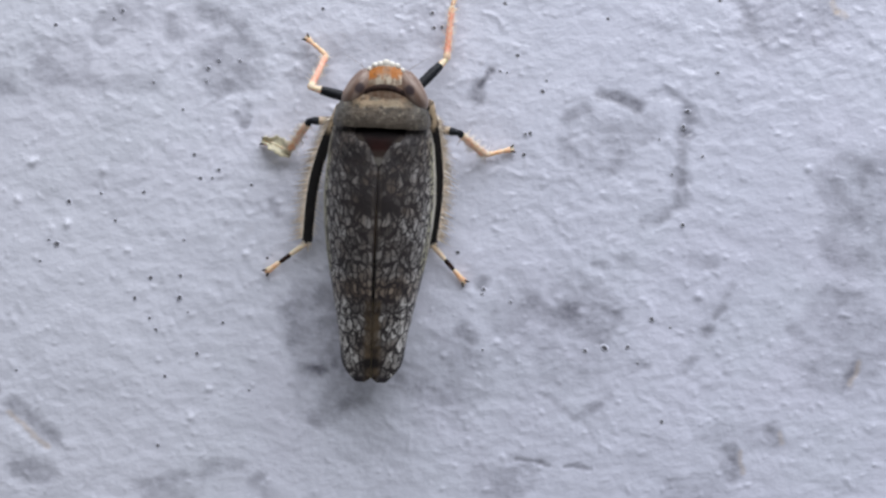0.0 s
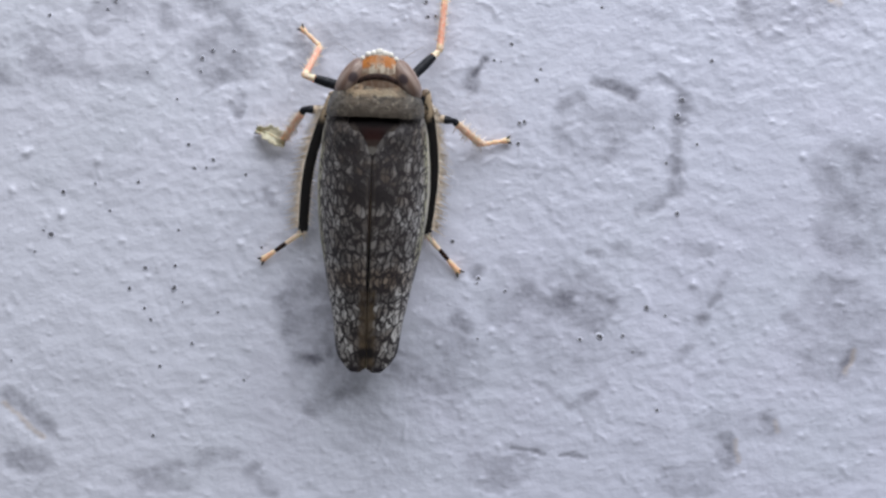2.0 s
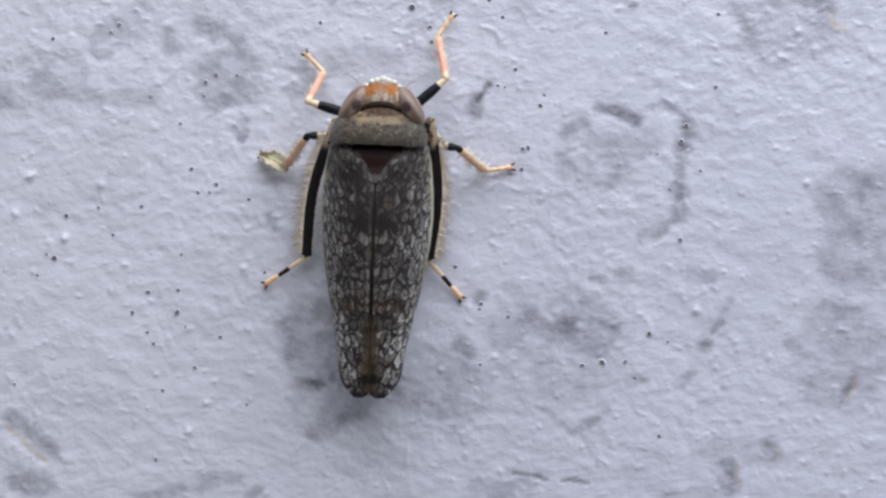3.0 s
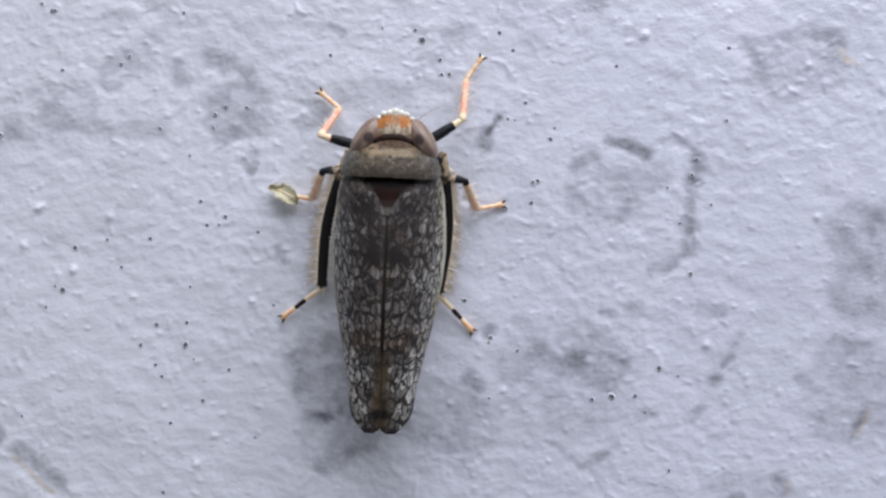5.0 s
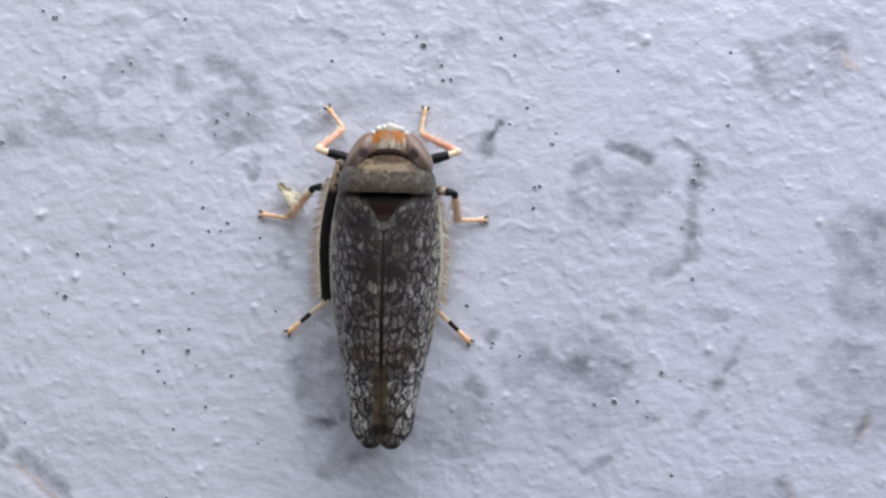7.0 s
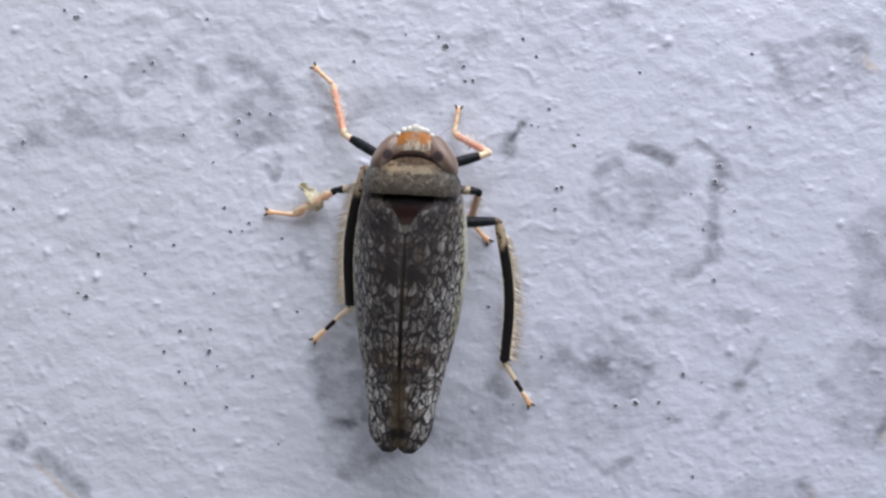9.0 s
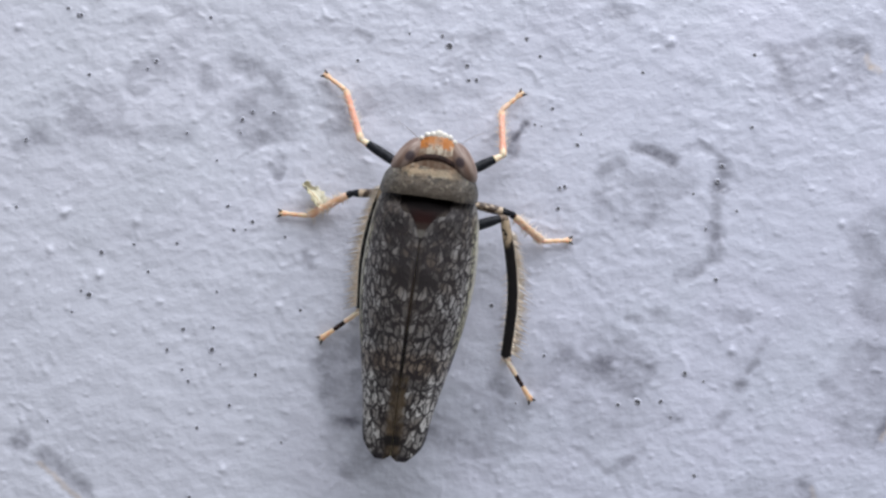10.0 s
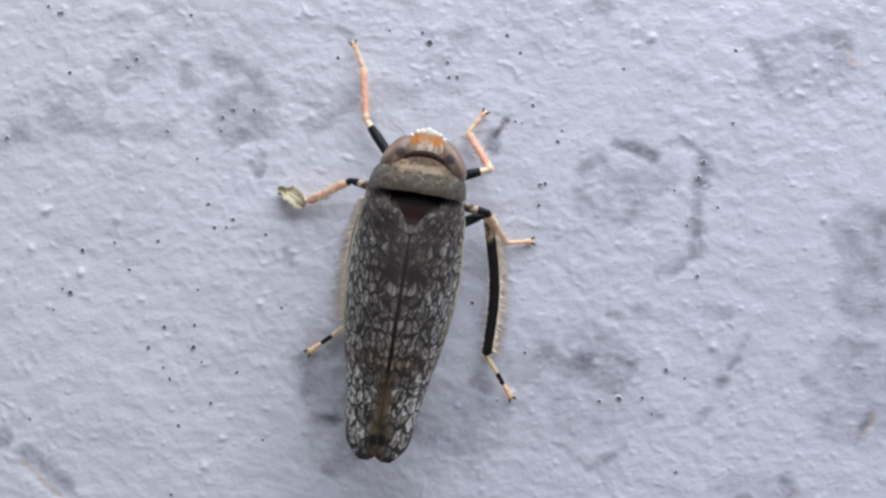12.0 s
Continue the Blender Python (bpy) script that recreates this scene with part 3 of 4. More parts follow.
def patch(x, y, row):
    """The same for one wider patch, nearly even inside its rim."""
    cx, cy, rx, ry, turn, strength = row
    c, d = math.cos(radians(turn)), math.sin(radians(turn))
    u, v = ((x - cx) * c + (y - cy) * d) / rx, ((y - cy) * c - (x - cx) * d) / ry
    far = (np.abs(u) ** 3 + np.abs(v) ** 3) ** (1 / 3)
    return 1.45 * strength * np.clip((1.12 - far) / 0.28, 0, 1)


def relief(x, y):
    """Height of the brushed, bubbly paint in millimetres."""
    wx, wy = x + 0.05 * soft_noise(x, y, 0.3, 7), y + 0.05 * soft_noise(x, y, 0.3, 8)
    along, across = wx * 0.94 - wy * 0.34, wx * 0.34 + wy * 0.94
    calm = 0.8 + 0.45 * soft_noise(x, y, 2.2, 10)
    h = calm * (0.0070 * ripple(along / 1.25, across, 0.20, 1) + 0.0036 * ripple(along, across, 0.11, 2))
    h += 0.0105 * ripple(along / 1.3, across, 0.40, 3) + 0.011 * soft_noise(x, y, 1.7, 4)
    h += 0.065 * np.clip(soft_noise(along, across, 0.13, 5) - 0.72, 0, 1) + 0.07 * np.clip(soft_noise(along * 0.7 - across * 0.7, along * 0.7 + across * 0.7, 0.21, 6) - 0.80, 0, 1)
    # gentle dome added so the light fades towards the near and left sides
    h -= np.minimum(y * y / 160 + x * x / 400, 0.4)
    h -= 0.11 * np.exp(-((x + 0.6) / 3.0) ** 2) * (1 - np.tanh((y + 3.4) / 1.5))          # added dip, tilted from the sun to deepen the shade behind the insect
    for bx, by, r in BUMPS:
        h += 0.5 * r * np.exp(-((x - bx) ** 2 + (y - by) ** 2) / (0.8 * r) ** 2)
    return h


def paint_surface():
    def steps(low, high, step):
        mid = np.arange(low, high, step)
        grow = np.cumsum(step * 1.28 ** np.arange(1, 41))
        return np.concatenate([low - grow[::-1], mid, mid[-1] + grow])
    xs, ys = steps(-9.0, 9.9, 0.032), steps(-6.3, 5.6, 0.032)
    x, y = np.meshgrid(xs, ys)
    z = relief(x, y)
    wx, wy = x + 0.045 * soft_noise(x, y, 0.25, 21) + 0.025 * soft_noise(x, y, 0.09, 22), y + 0.045 * soft_noise(x, y, 0.25, 23) + 0.025 * soft_noise(x, y, 0.09, 24)
    stain_shade = np.zeros_like(x)
    for rows in (STROKES_FAR_LEFT, STROKES_BY_HEAD, STROKES_RING, STROKES_LOWER, STROKES_CHAIN, STROKES_CORNER, STROKES_NEAR_EDGE):
        for row in rows:
            one = stroke(wx, wy, row)
            stain_shade = np.maximum(stain_shade, one) + 0.25 * np.minimum(stain_shade, one)
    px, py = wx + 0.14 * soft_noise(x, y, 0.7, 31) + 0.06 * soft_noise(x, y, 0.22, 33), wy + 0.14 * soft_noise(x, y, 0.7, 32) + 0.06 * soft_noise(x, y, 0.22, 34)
    patch_mottle = 0.92 + 0.38 * soft_noise(wx, wy, 0.42, 35) + 0.28 * soft_noise(wx, wy, 0.16, 36)
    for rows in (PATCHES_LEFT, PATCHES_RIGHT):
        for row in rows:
            one = patch(px, py, row) * np.clip(patch_mottle, 0.2, 1.6)
            stain_shade = np.maximum(stain_shade, one) + 0.45 * np.minimum(stain_shade, one)
    stain_shade += 0.12 * np.clip(soft_noise(wx, wy, 1.3, 25) - 0.05, 0, 1) + 0.10 * np.clip(soft_noise(wx, wy, 0.4, 26) - 0.35, 0, 1)
    rust = np.zeros_like(x)
    for row in ((-7.75, -4.00, -7.00, -4.66, 0.01, 0.35), (8.40, 4.06, 8.48, 3.85, 0.02, 0.3), (8.48, 3.85, 8.62, 3.72, 0.02, 0.3), (8.88, -3.05, 8.74, -3.50, 0.02, 0.28),
                (6.54, -4.75, 6.58, -5.20, 0.02, 0.28), (7.33, -4.42, 7.36, -4.66, 0.01, 0.25)):
        rust += stroke(wx, wy, row)
    z = z - 0.03 * stain_shade
    nx, ny = len(xs), len(ys)
    verts = np.stack([x.ravel(), y.ravel(), z.ravel()], 1) * MM
    i = (np.arange(ny - 1)[:, None] * nx + np.arange(nx - 1)).ravel()
    faces = np.stack([i, i + 1, i + nx + 1, i + nx], 1)
    rim = list(range(nx)) + [r * nx + nx - 1 for r in range(1, ny)] + [(ny - 1) * nx + c for c in range(nx - 2, -1, -1)] + [r * nx for r in range(ny - 2, 0, -1)]
    low = verts[rim].copy()
    low[:, 2] = -0.08
    base, k = len(verts), len(rim)
    skirt = [(rim[a], base + a, base + (a + 1) % k, rim[(a + 1) % k]) for a in range(k)]
    me = bpy.data.meshes.new("ground")
    me.from_pydata(np.concatenate([verts, low]), [], faces.tolist() + skirt + [list(range(base + k - 1, base - 1, -1))])
    for name, layer in (("stain_shade", stain_shade), ("rust", rust)):
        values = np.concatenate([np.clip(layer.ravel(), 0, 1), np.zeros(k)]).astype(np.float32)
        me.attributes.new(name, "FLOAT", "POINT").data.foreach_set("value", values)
    me.polygons.foreach_set("use_smooth", np.concatenate([np.ones(len(faces), bool), np.zeros(k + 1, bool)]))
    me.materials.append(PAINT)
    me.update()
    return tagged(new("ground", me), "pale grey painted plaster surface with grimy smears, painted-on shade and pinholes", "painted surface", kind="structure")


ground = paint_surface()


# ---- the insect ----
insect = tagged(new("leafhopper"), "mottled brown leafhopper with orange legs walking on pale paint", "insect")

BODY_SIZE = 0.984
HEAD_X = 0.045              # the head is turned a little to its right side
WIDTH_Y = [1.02, 0.86, 0.7, 0.4, -0.1, -0.6, -1.1, -1.6, -2.1, -2.65, -3.15, -3.55, -3.80, -3.95, -4.03]
WIDTH_X = [0.72, 0.83, 0.92, 0.99, 1.045, 1.065, 1.03, 0.96, 0.86, 0.745, 0.645, 0.595, 0.55, 0.47, 0.35]
TOP_Z = [1.02, 1.15, 1.32, 1.54, 1.60, 1.62, 1.60, 1.54, 1.46, 1.34, 1.20, 1.09, 1.02, 0.98, 0.96]
EDGE_Z = [0.90, 0.88, 0.83, 0.74, 0.66, 0.64, 0.64, 0.66, 0.68, 0.72, 0.76, 0.80, 0.83, 0.86, 0.89]


def at_y(values, y):
    return float(np.interp(-y, [-w for w in WIDTH_Y], values))


def forewing(side):
    bm = bmesh.new()
    edge, seam, arc = (bm.verts.layers.float.new(k) for k in ("edge", "seam", "arc"))
    rows, across = 74, 22
    grid = []
    for i in range(rows + 1):
        y = 0.98 - 5.01 * (i / rows) ** 0.92
        outer, top, low = at_y(WIDTH_X, y), at_y(TOP_Z, y), at_y(EDGE_Z, y)
        inner = 0.006 + 0.50 * max(0.0, (y - 0.06) / 0.74) + 0.11 * max(0.0, (-3.93 - y) / 0.10) ** 2
        line = []
        for k in range(across + 1):
            u = k / across
            a = u * math.pi / 2 * 1.04
            x = inner + (outer - inner) * (0.45 * math.sin(a) + 0.55 * (1 - (1 - u) ** 1.5))
            z = low + (top - low) * (0.72 * math.cos(a) + 0.28 * (1 - u * u))
            z -= 0.05 * math.exp(-((x / 0.07) ** 2)) * (1 if y > -3.6 else 0.5)
            z += 0.012 * noise.noise((x * 4, y * 2.5, 3.0 * side)) 
            v = bm.verts.new((side * x, y + 0.15 * max(0.0, (u - 0.4) / 0.6) ** 2 * min(1.0, max(0.0, (-3.6 - y) / 0.37)), z))
            v[edge], v[seam] = u, x
            v[arc] = line[-1][arc] + math.hypot(x - abs(line[-1].co.x), z - line[-1].co.z) if line else x
            line.append(v)
        grid.append(line)
    for a, b in zip(grid, grid[1:]):
        for k in range(across):
            bm.faces.new((a[k], a[k + 1], b[k + 1], b[k]))
    wing = part("forewing", bm, WING, insect, "brown net-veined forewing with pale cells", size=BODY_SIZE)
    thick = wing.modifiers.new("thickness", "SOLIDIFY")
    thick.thickness, thick.offset = 0.028 * MM, -1
    wing.modifiers.new("crisp_rim", "EDGE_SPLIT").split_angle = radians(50)
    return wing


def insect_body():
    bm = bmesh.new()          # abdomen, under the wings
    tube(bm, [(0, y, z) for y, z in ((0.5, 0.9), (0.1, 0.86), (-0.6, 0.84), (-1.4, 0.86), (-2.2, 0.88), (-2.9, 0.88), (-3.4, 0.87), (-3.8, 0.88), (-3.96, 0.89))],
         [(0.6, 0.4), (0.82, 0.48), (0.92, 0.52), (0.84, 0.48), (0.62, 0.38), (0.36, 0.22), (0.24, 0.12), (0.16, 0.06), (0.05, 0.03)], 20)
    part("abdomen", bm, BELLY, insect, "yellowish abdomen under the wings", size=BODY_SIZE)
    bm = bmesh.new()
    tube(bm, [(0, y, z) for y, z in ((1.45, 0.86), (1.25, 0.84), (0.9, 0.84), (0.5, 0.84), (0.1, 0.84))], [(0.42, 0.36), (0.55, 0.46), (0.60, 0.48), (0.58, 0.46), (0.45, 0.36)], 20)
    part("thorax", bm, BROWN, insect, size=BODY_SIZE)
    bm = bmesh.new()          # head: a blunt crown with a face that slopes down and back
    ball(bm, (0, 0, 0), (1, 1, 1), u=32, v=20)
    for v in bm.verts:
        x, y, z = v.co
        v.co = (HEAD_X + x * 0.56 * (1 - 0.10 * max(0, y)), 1.27 + y * (0.66 if y > 0 else 0.34) - 0.10 * x * x + 0.05 * z, 1.12 + (0.35 * z ** 0.62 if z > 0 else 0.52 * z) - 0.05 * max(0, y))
        v.co += Vector((0, 0, 0.012 * noise.noise(v.co * 6)))
    head = part("head", bm, HEAD, insect, "orange crown with cream spots", size=BODY_SIZE)
    for k in range(7):        # ivory beads along the brow
        a = (k - 3) / 3
        bm = bmesh.new()
        ball(bm, (HEAD_X + 0.30 * a + 0.012 * noise.noise((k, 1, 0)), 1.845 - 0.10 * a * a + 0.015 * (k % 2), 1.30 - 0.03 * a * a), (0.088 - 0.036 * abs(a), 0.078 - 0.026 * abs(a), 0.045), -12 * a, 10, 7)
        part("brow_spot", bm, WHITE, head, "ivory bead on the brow", size=BODY_SIZE)
    bm = bmesh.new()          # dark collar behind the crown
    pts = [(HEAD_X + 0.62 * math.sin(a), 1.405 - 0.40 * (1 - math.cos(a)) / 0.73, 1.455 - 0.20 * math.sin(a) ** 2) for a in np.linspace(-1.3, 1.3, 25)]
    tube(bm, pts, [(0.062 - 0.012 * abs(a), 0.04) for a in np.linspace(-1, 1, 25)], 8)
    part("collar", bm, BAND, head, "dark brown band behind the crown", size=BODY_SIZE)
    for side in (-1, 1):
        bm = bmesh.new()
        ball(bm, (0, 0, 0), (0.245, 0.415, 0.33), 0, 28, 20)
        rim = bm.verts.layers.float.new("rim")
        for v in bm.verts:
            v[rim] = v.co.x
            v.co.x -= 0.055 * (v.co.y / 0.4) ** 2
            v.co.x *= -side
        eye = part("eye", bm, EYE, head, "glossy reddish-brown compound eye", size=BODY_SIZE)
        eye.matrix_basis = pose((HEAD_X + side * 0.462) * BODY_SIZE * MM, 1.37 * BODY_SIZE * MM, 1.15 * BODY_SIZE * MM, 0, side * 12, side * 33)
        bm = bmesh.new()
        n = 12
        pts = [(HEAD_X + side * (0.33 + 0.75 * t * 0.62), 1.72 + 0.50 * t * 0.8 - 0.1 * t * t, 1.02 + 0.12 * t) for t in np.linspace(0, 1, n)]
        tube(bm, pts, [0.0035 * (1 - 0.8 * t) + 0.0015 for t in np.linspace(0, 1, n)], 5)
        part("antenna", bm, BROWN, head, "hair-thin antenna", size=BODY_SIZE)
    bm = bmesh.new()          # pronotum
    nx, ny = 40, 14
    grid = []
    for j in range(ny + 1):
        row = []
        for i in range(nx + 1):
            u, t = 2 * i / nx - 1, j / ny
            x = 0.90 * math.sin(u * 1.45) / math.sin(1.45)
            front, back = 1.37 - 0.44 * u * u - 0.05 * u ** 4, 0.665 + 0.010 * (1 - u * u) + 0.12 * u ** 8 + 0.018 * noise.noise((u * 6, 2.0, 0.5))
            y = front + (back - front) * t
            z = 1.575 - 0.44 * abs(u) ** 2.4 - 0.17 * (1 - t) ** 1.6 - 0.05 * t ** 6 + 0.012 * noise.noise((x * 5, y * 9, 1.0))
            row.append(bm.verts.new((x, y, z)))
        grid.append(row)
    for a, b in zip(grid, grid[1:]):
        for i in range(nx):
            bm.faces.new((a[i], a[i + 1], b[i + 1], b[i]))
    shield = part("pronotum", bm, PRONOTUM, insect, "mottled olive-tan pronotum", size=BODY_SIZE)
    thick = shield.modifiers.new("thickness", "SOLIDIFY")
    thick.thickness, thick.offset = 0.03 * MM, -1
    shield.modifiers.new("crisp_rim", "EDGE_SPLIT").split_angle = radians(50)
    bm = bmesh.new()          # scutellum: a dark triangle between the wing bases
    grid = []
    for j in range(13):
        t = j / 12
        y, half = 0.78 - 0.79 * t, 0.60 * (1 - t) ** 0.9 + 0.012
        grid.append([bm.verts.new((half * (2 * i / 12 - 1), y, 1.56 - 0.40 * (half * (2 * i / 12 - 1)) ** 2 - 0.55 * max(0, 0.4 - t))) for i in range(13)])
    for a, b in zip(grid, grid[1:]):
        for i in range(12):
            bm.faces.new((a[i], a[i + 1], b[i + 1], b[i]))
    plate = part("scutellum", bm, SCUTELLUM, insect, "dark triangle with a pale tip between the wings", size=BODY_SIZE)
    thick = plate.modifiers.new("thickness", "SOLIDIFY")
    thick.thickness, thick.offset = 0.08 * MM, -1
    plate.modifiers.new("crisp_rim", "EDGE_SPLIT").split_angle = radians(50)
    return head, shield


head_part, shield_part = insect_body()
for wing_side in (-1, 1):
    forewing(wing_side)


# legs: each piece lies along its own +Y from the joint where it begins
FRONT_TIBIA, MIDDLE_TIBIA, HIND_TIBIA = 1.05, 1.0, 2.72


def bristles(rng, length, start, count, reach, radius, spread):
    bm = bmesh.new()
    for k in range(count):
        y = start + (length - start) * (k + rng.uniform(0, 0.9)) / count
        a = rng.uniform(0, math.tau)
        r = reach * rng.uniform(0.6, 1.1)
        out = Vector((math.cos(a), 0.5, math.sin(a) * spread))
        spike(bm, (0.02 * out.x, y, 0.02 * out.z), Vector((0, y, 0)) + out * r, radius)
    return bm


def tarsus(length, slots, materials, label, stout=1.22):
    """Slender jointed foot with two claws."""
    bm = bmesh.new()
    a, b = 0.40 * length, 0.66 * length
    lathe(bm, [(0, 0.030, 0.030, slots[0]), (0.05, 0.040, 0.036, slots[0]), (a - 0.03, 0.036, 0.032, slots[0]), (a, 0.026, 0.024, slots[1]), (a + 0.04, 0.037, 0.034, slots[1]),
               (b - 0.02, 0.034, 0.03, slots[1]), (b, 0.024, 0.022, slots[2]), (b + 0.04, 0.036, 0.032, slots[2]), (length - 0.10, 0.042, 0.034, slots[2]), (length - 0.03, 0.054, 0.036, slots[2]), (length + 0.02, 0.030, 0.02, slots[2])], 8)
    for v in bm.verts:
        v.co.x, v.co.z = v.co.x * stout, v.co.z * stout * 0.94
    foot = part("tarsus", bm, materials, insect, label)
    for side in (-1, 1):
        bm = bmesh.new()
        tube(bm, [(side * 0.030, length - 0.04, 0.015), (side * 0.062, length + 0.02, 0.02), (side * 0.088, length + 0.065, -0.03)], [0.024, 0.021, 0.005], 6)
        part("claw", bm, CLAW, foot, "dark claw")
    return foot


def front_leg(side, rng):
    bm = bmesh.new()
    lathe(bm, [(-0.03, 0.02, 0.02, 0), (0.0, 0.045, 0.045, 0), (0.07, 0.058, 0.058, 0), (0.15, 0.064, 0.064, 0), (0.19, 0.078, 0.076, 1), (0.40, 0.096, 0.092, 1), (0.70, 0.095, 0.09, 1), (0.95, 0.08, 0.08, 1), (1.05, 0.05, 0.05, 1)], 12)
    femur = part("femur", bm, [CREAM, BLACK], insect, "black front femur with a cream knee")
    bm = bmesh.new()
    lathe(bm, [(-0.05, 0.03, 0.03, 0), (0.0, 0.070, 0.066, 0), (0.07, 0.074, 0.070, 1), (0.12, 0.068, 0.064, 2), (0.4, 0.064, 0.060, 2), (0.7, 0.060, 0.056, 2), (0.92, 0.068, 0.062, 1), (1.02, 0.056, 0.05, 1), (1.07, 0.03, 0.03, 1)], 10)
    tibia = part("tibia", bm, [PEACH, AMBER, ORANGE], insect, "orange-pink front tibia")
    tagged(part("bristle_fringe", bristles(rng, 1.0, 0.12, 120, 0.18, 0.010, 1.0), PEACH, tibia), kind="stuff")
    return femur, tibia, tarsus(0.54, (0, 0, 0), [AMBER], "amber front foot")


def middle_leg(side, rng):
    bm = bmesh.new()
    lathe(bm, [(-0.03, 0.02, 0.02, 0), (0.0, 0.05, 0.05, 0), (0.10, 0.074, 0.07, 0), (0.17, 0.078, 0.074, 1), (0.22, 0.08, 0.076, 1), (0.45, 0.085, 0.08, 1), (0.75, 0.07, 0.07, 1), (0.90, 0.04, 0.04, 1)], 12)
    femur = part("femur", bm, [BLACK, MOTTLED], insect, "mottled brown middle femur with a black knee")
    bm = bmesh.new()
    lathe(bm, [(-0.03, 0.02, 0.02, 0), (0.0, 0.062, 0.058, 0), (0.09, 0.068, 0.064, 1), (0.3, 0.068, 0.062, 1), (0.7, 0.070, 0.062, 1), (0.92, 0.084, 0.072, 1), (1.01, 0.04, 0.04, 1)], 10)
    tibia = part("tibia", bm, [BLACK, AMBER], insect, "amber middle tibia")
    tagged(part("bristle_fringe", bristles(rng, 0.96, 0.12, 120, 0.21, 0.011, 1.0), SPINE, tibia), kind="stuff")
    return femur, tibia, tarsus(0.56, (0, 0, 0), [AMBER], "amber middle foot")


def hind_leg(side, rng):
    bm = bmesh.new()
    lathe(bm, [(-0.04, 0.02, 0.03, 0), (0.0, 0.06, 0.07, 0), (0.08, 0.075, 0.085, 1), (0.3, 0.095, 0.11, 1), (0.7, 0.11, 0.13, 1), (1.0, 0.09, 0.10, 1), (1.12, 0.05, 0.06, 1)], 12)
    femur = part("femur", bm, [BROWN, BLACK], insect, "black hind femur")
    out = -side               # the piece points backwards, so its outer face is on the other hand

    def bow(y):
        return out * 0.15 * math.sin(math.pi * min(max(y / 2.72, 0), 1)) ** 1.2

    bm = bmesh.new()
    ys = [-0.03, 0.0, 0.15, 0.35, 0.6, 0.9, 1.2, 1.5, 1.8, 2.1, 2.35, 2.55, 2.67, 2.73]
    wide = [0.03, 0.08, 0.088, 0.094, 0.100, 0.106, 0.110, 0.112, 0.112, 0.110, 0.106, 0.102, 0.104, 0.05]
    tube(bm, [(bow(y), y, 0) for y in ys], [(w, 0.68 * w) for w in wide], 12)
    tibia = part("tibia", bm, HIND, insect, "long flat black hind tibia")
    bm = bmesh.new()          # pale ridge that carries the outer comb
    ys = [0.55, 0.7, 0.85, 1.0, 1.4, 1.8, 2.2, 2.6]
    tube(bm, [(bow(y) + out * 0.098, y, 0.03) for y in ys], [0.008, 0.016, 0.019, 0.020, 0.020, 0.020, 0.018, 0.010], 8)
    part("ridge", bm, SPINE, tibia, "cream ridge along the tibia")
    bm = bmesh.new()
    for k in range(62):       # outer comb: long spines, well apart
        y = 0.30 + 2.34 * (k + rng.uniform(0, 0.7)) / 62
        r = (0.27 if k % 2 else 0.19) * rng.uniform(0.8, 1.15) * min(1.0, 0.55 + 0.6 * (y - 0.2))
        spike(bm, (bow(y) + out * 0.09, y, 0.03), (bow(y) + out * (0.10 + r), y + 0.55 * r, rng.uniform(0.0, 0.14)), 0.022)
    for k in range(80):       # short hairs between them
        y = 0.25 + 2.40 * (k + rng.uniform(0, 0.9)) / 80
        r = rng.uniform(0.07, 0.17)
        spike(bm, (bow(y) + out * 0.09, y, 0.03), (bow(y) + out * (0.10 + r), y + 0.5 * r, rng.uniform(-0.08, 0.15)), 0.016)
    for k in range(20):       # inner comb
        y = 1.05 + 1.53 * (k + rng.uniform(0, 0.5)) / 20
        r = 0.14 * rng.uniform(0.6, 1.2)
        spike(bm, (bow(y) - out * 0.09, y, 0.02), (bow(y) - out * (0.11 + r), y + 0.45 * r, rng.uniform(0.0, 0.10)), 0.012)
    for k in range(18):       # spines round the far end
        a = rng.uniform(-1, 1)
        r = 0.22 * rng.uniform(0.6, 1.1)
        spike(bm, (bow(2.68) + 0.07 * a, 2.68, rng.uniform(-0.03, 0.05)), (bow(2.68) + 0.13 * a, 2.68 + r, rng.uniform(-0.08, 0.06)), 0.02)
    tagged(part("spine_comb", bm, SPINE, tibia, "combs of cream spines"), kind="stuff")
    return femur, tibia, tarsus(1.0, (0, 1, 2), [PEACH, BAND, AMBER], "peach hind foot with a black band", 1.25)


LEGS = {}
leg_rng = random.Random(5)
for leg_name, build, leg_side in (("front_left", front_leg, -1), ("front_right", front_leg, 1), ("middle_left", middle_leg, -1),
                                  ("middle_right", middle_leg, 1), ("hind_left", hind_leg, -1), ("hind_right", hind_leg, 1)):
    LEGS[leg_name] = build(leg_side, leg_rng)


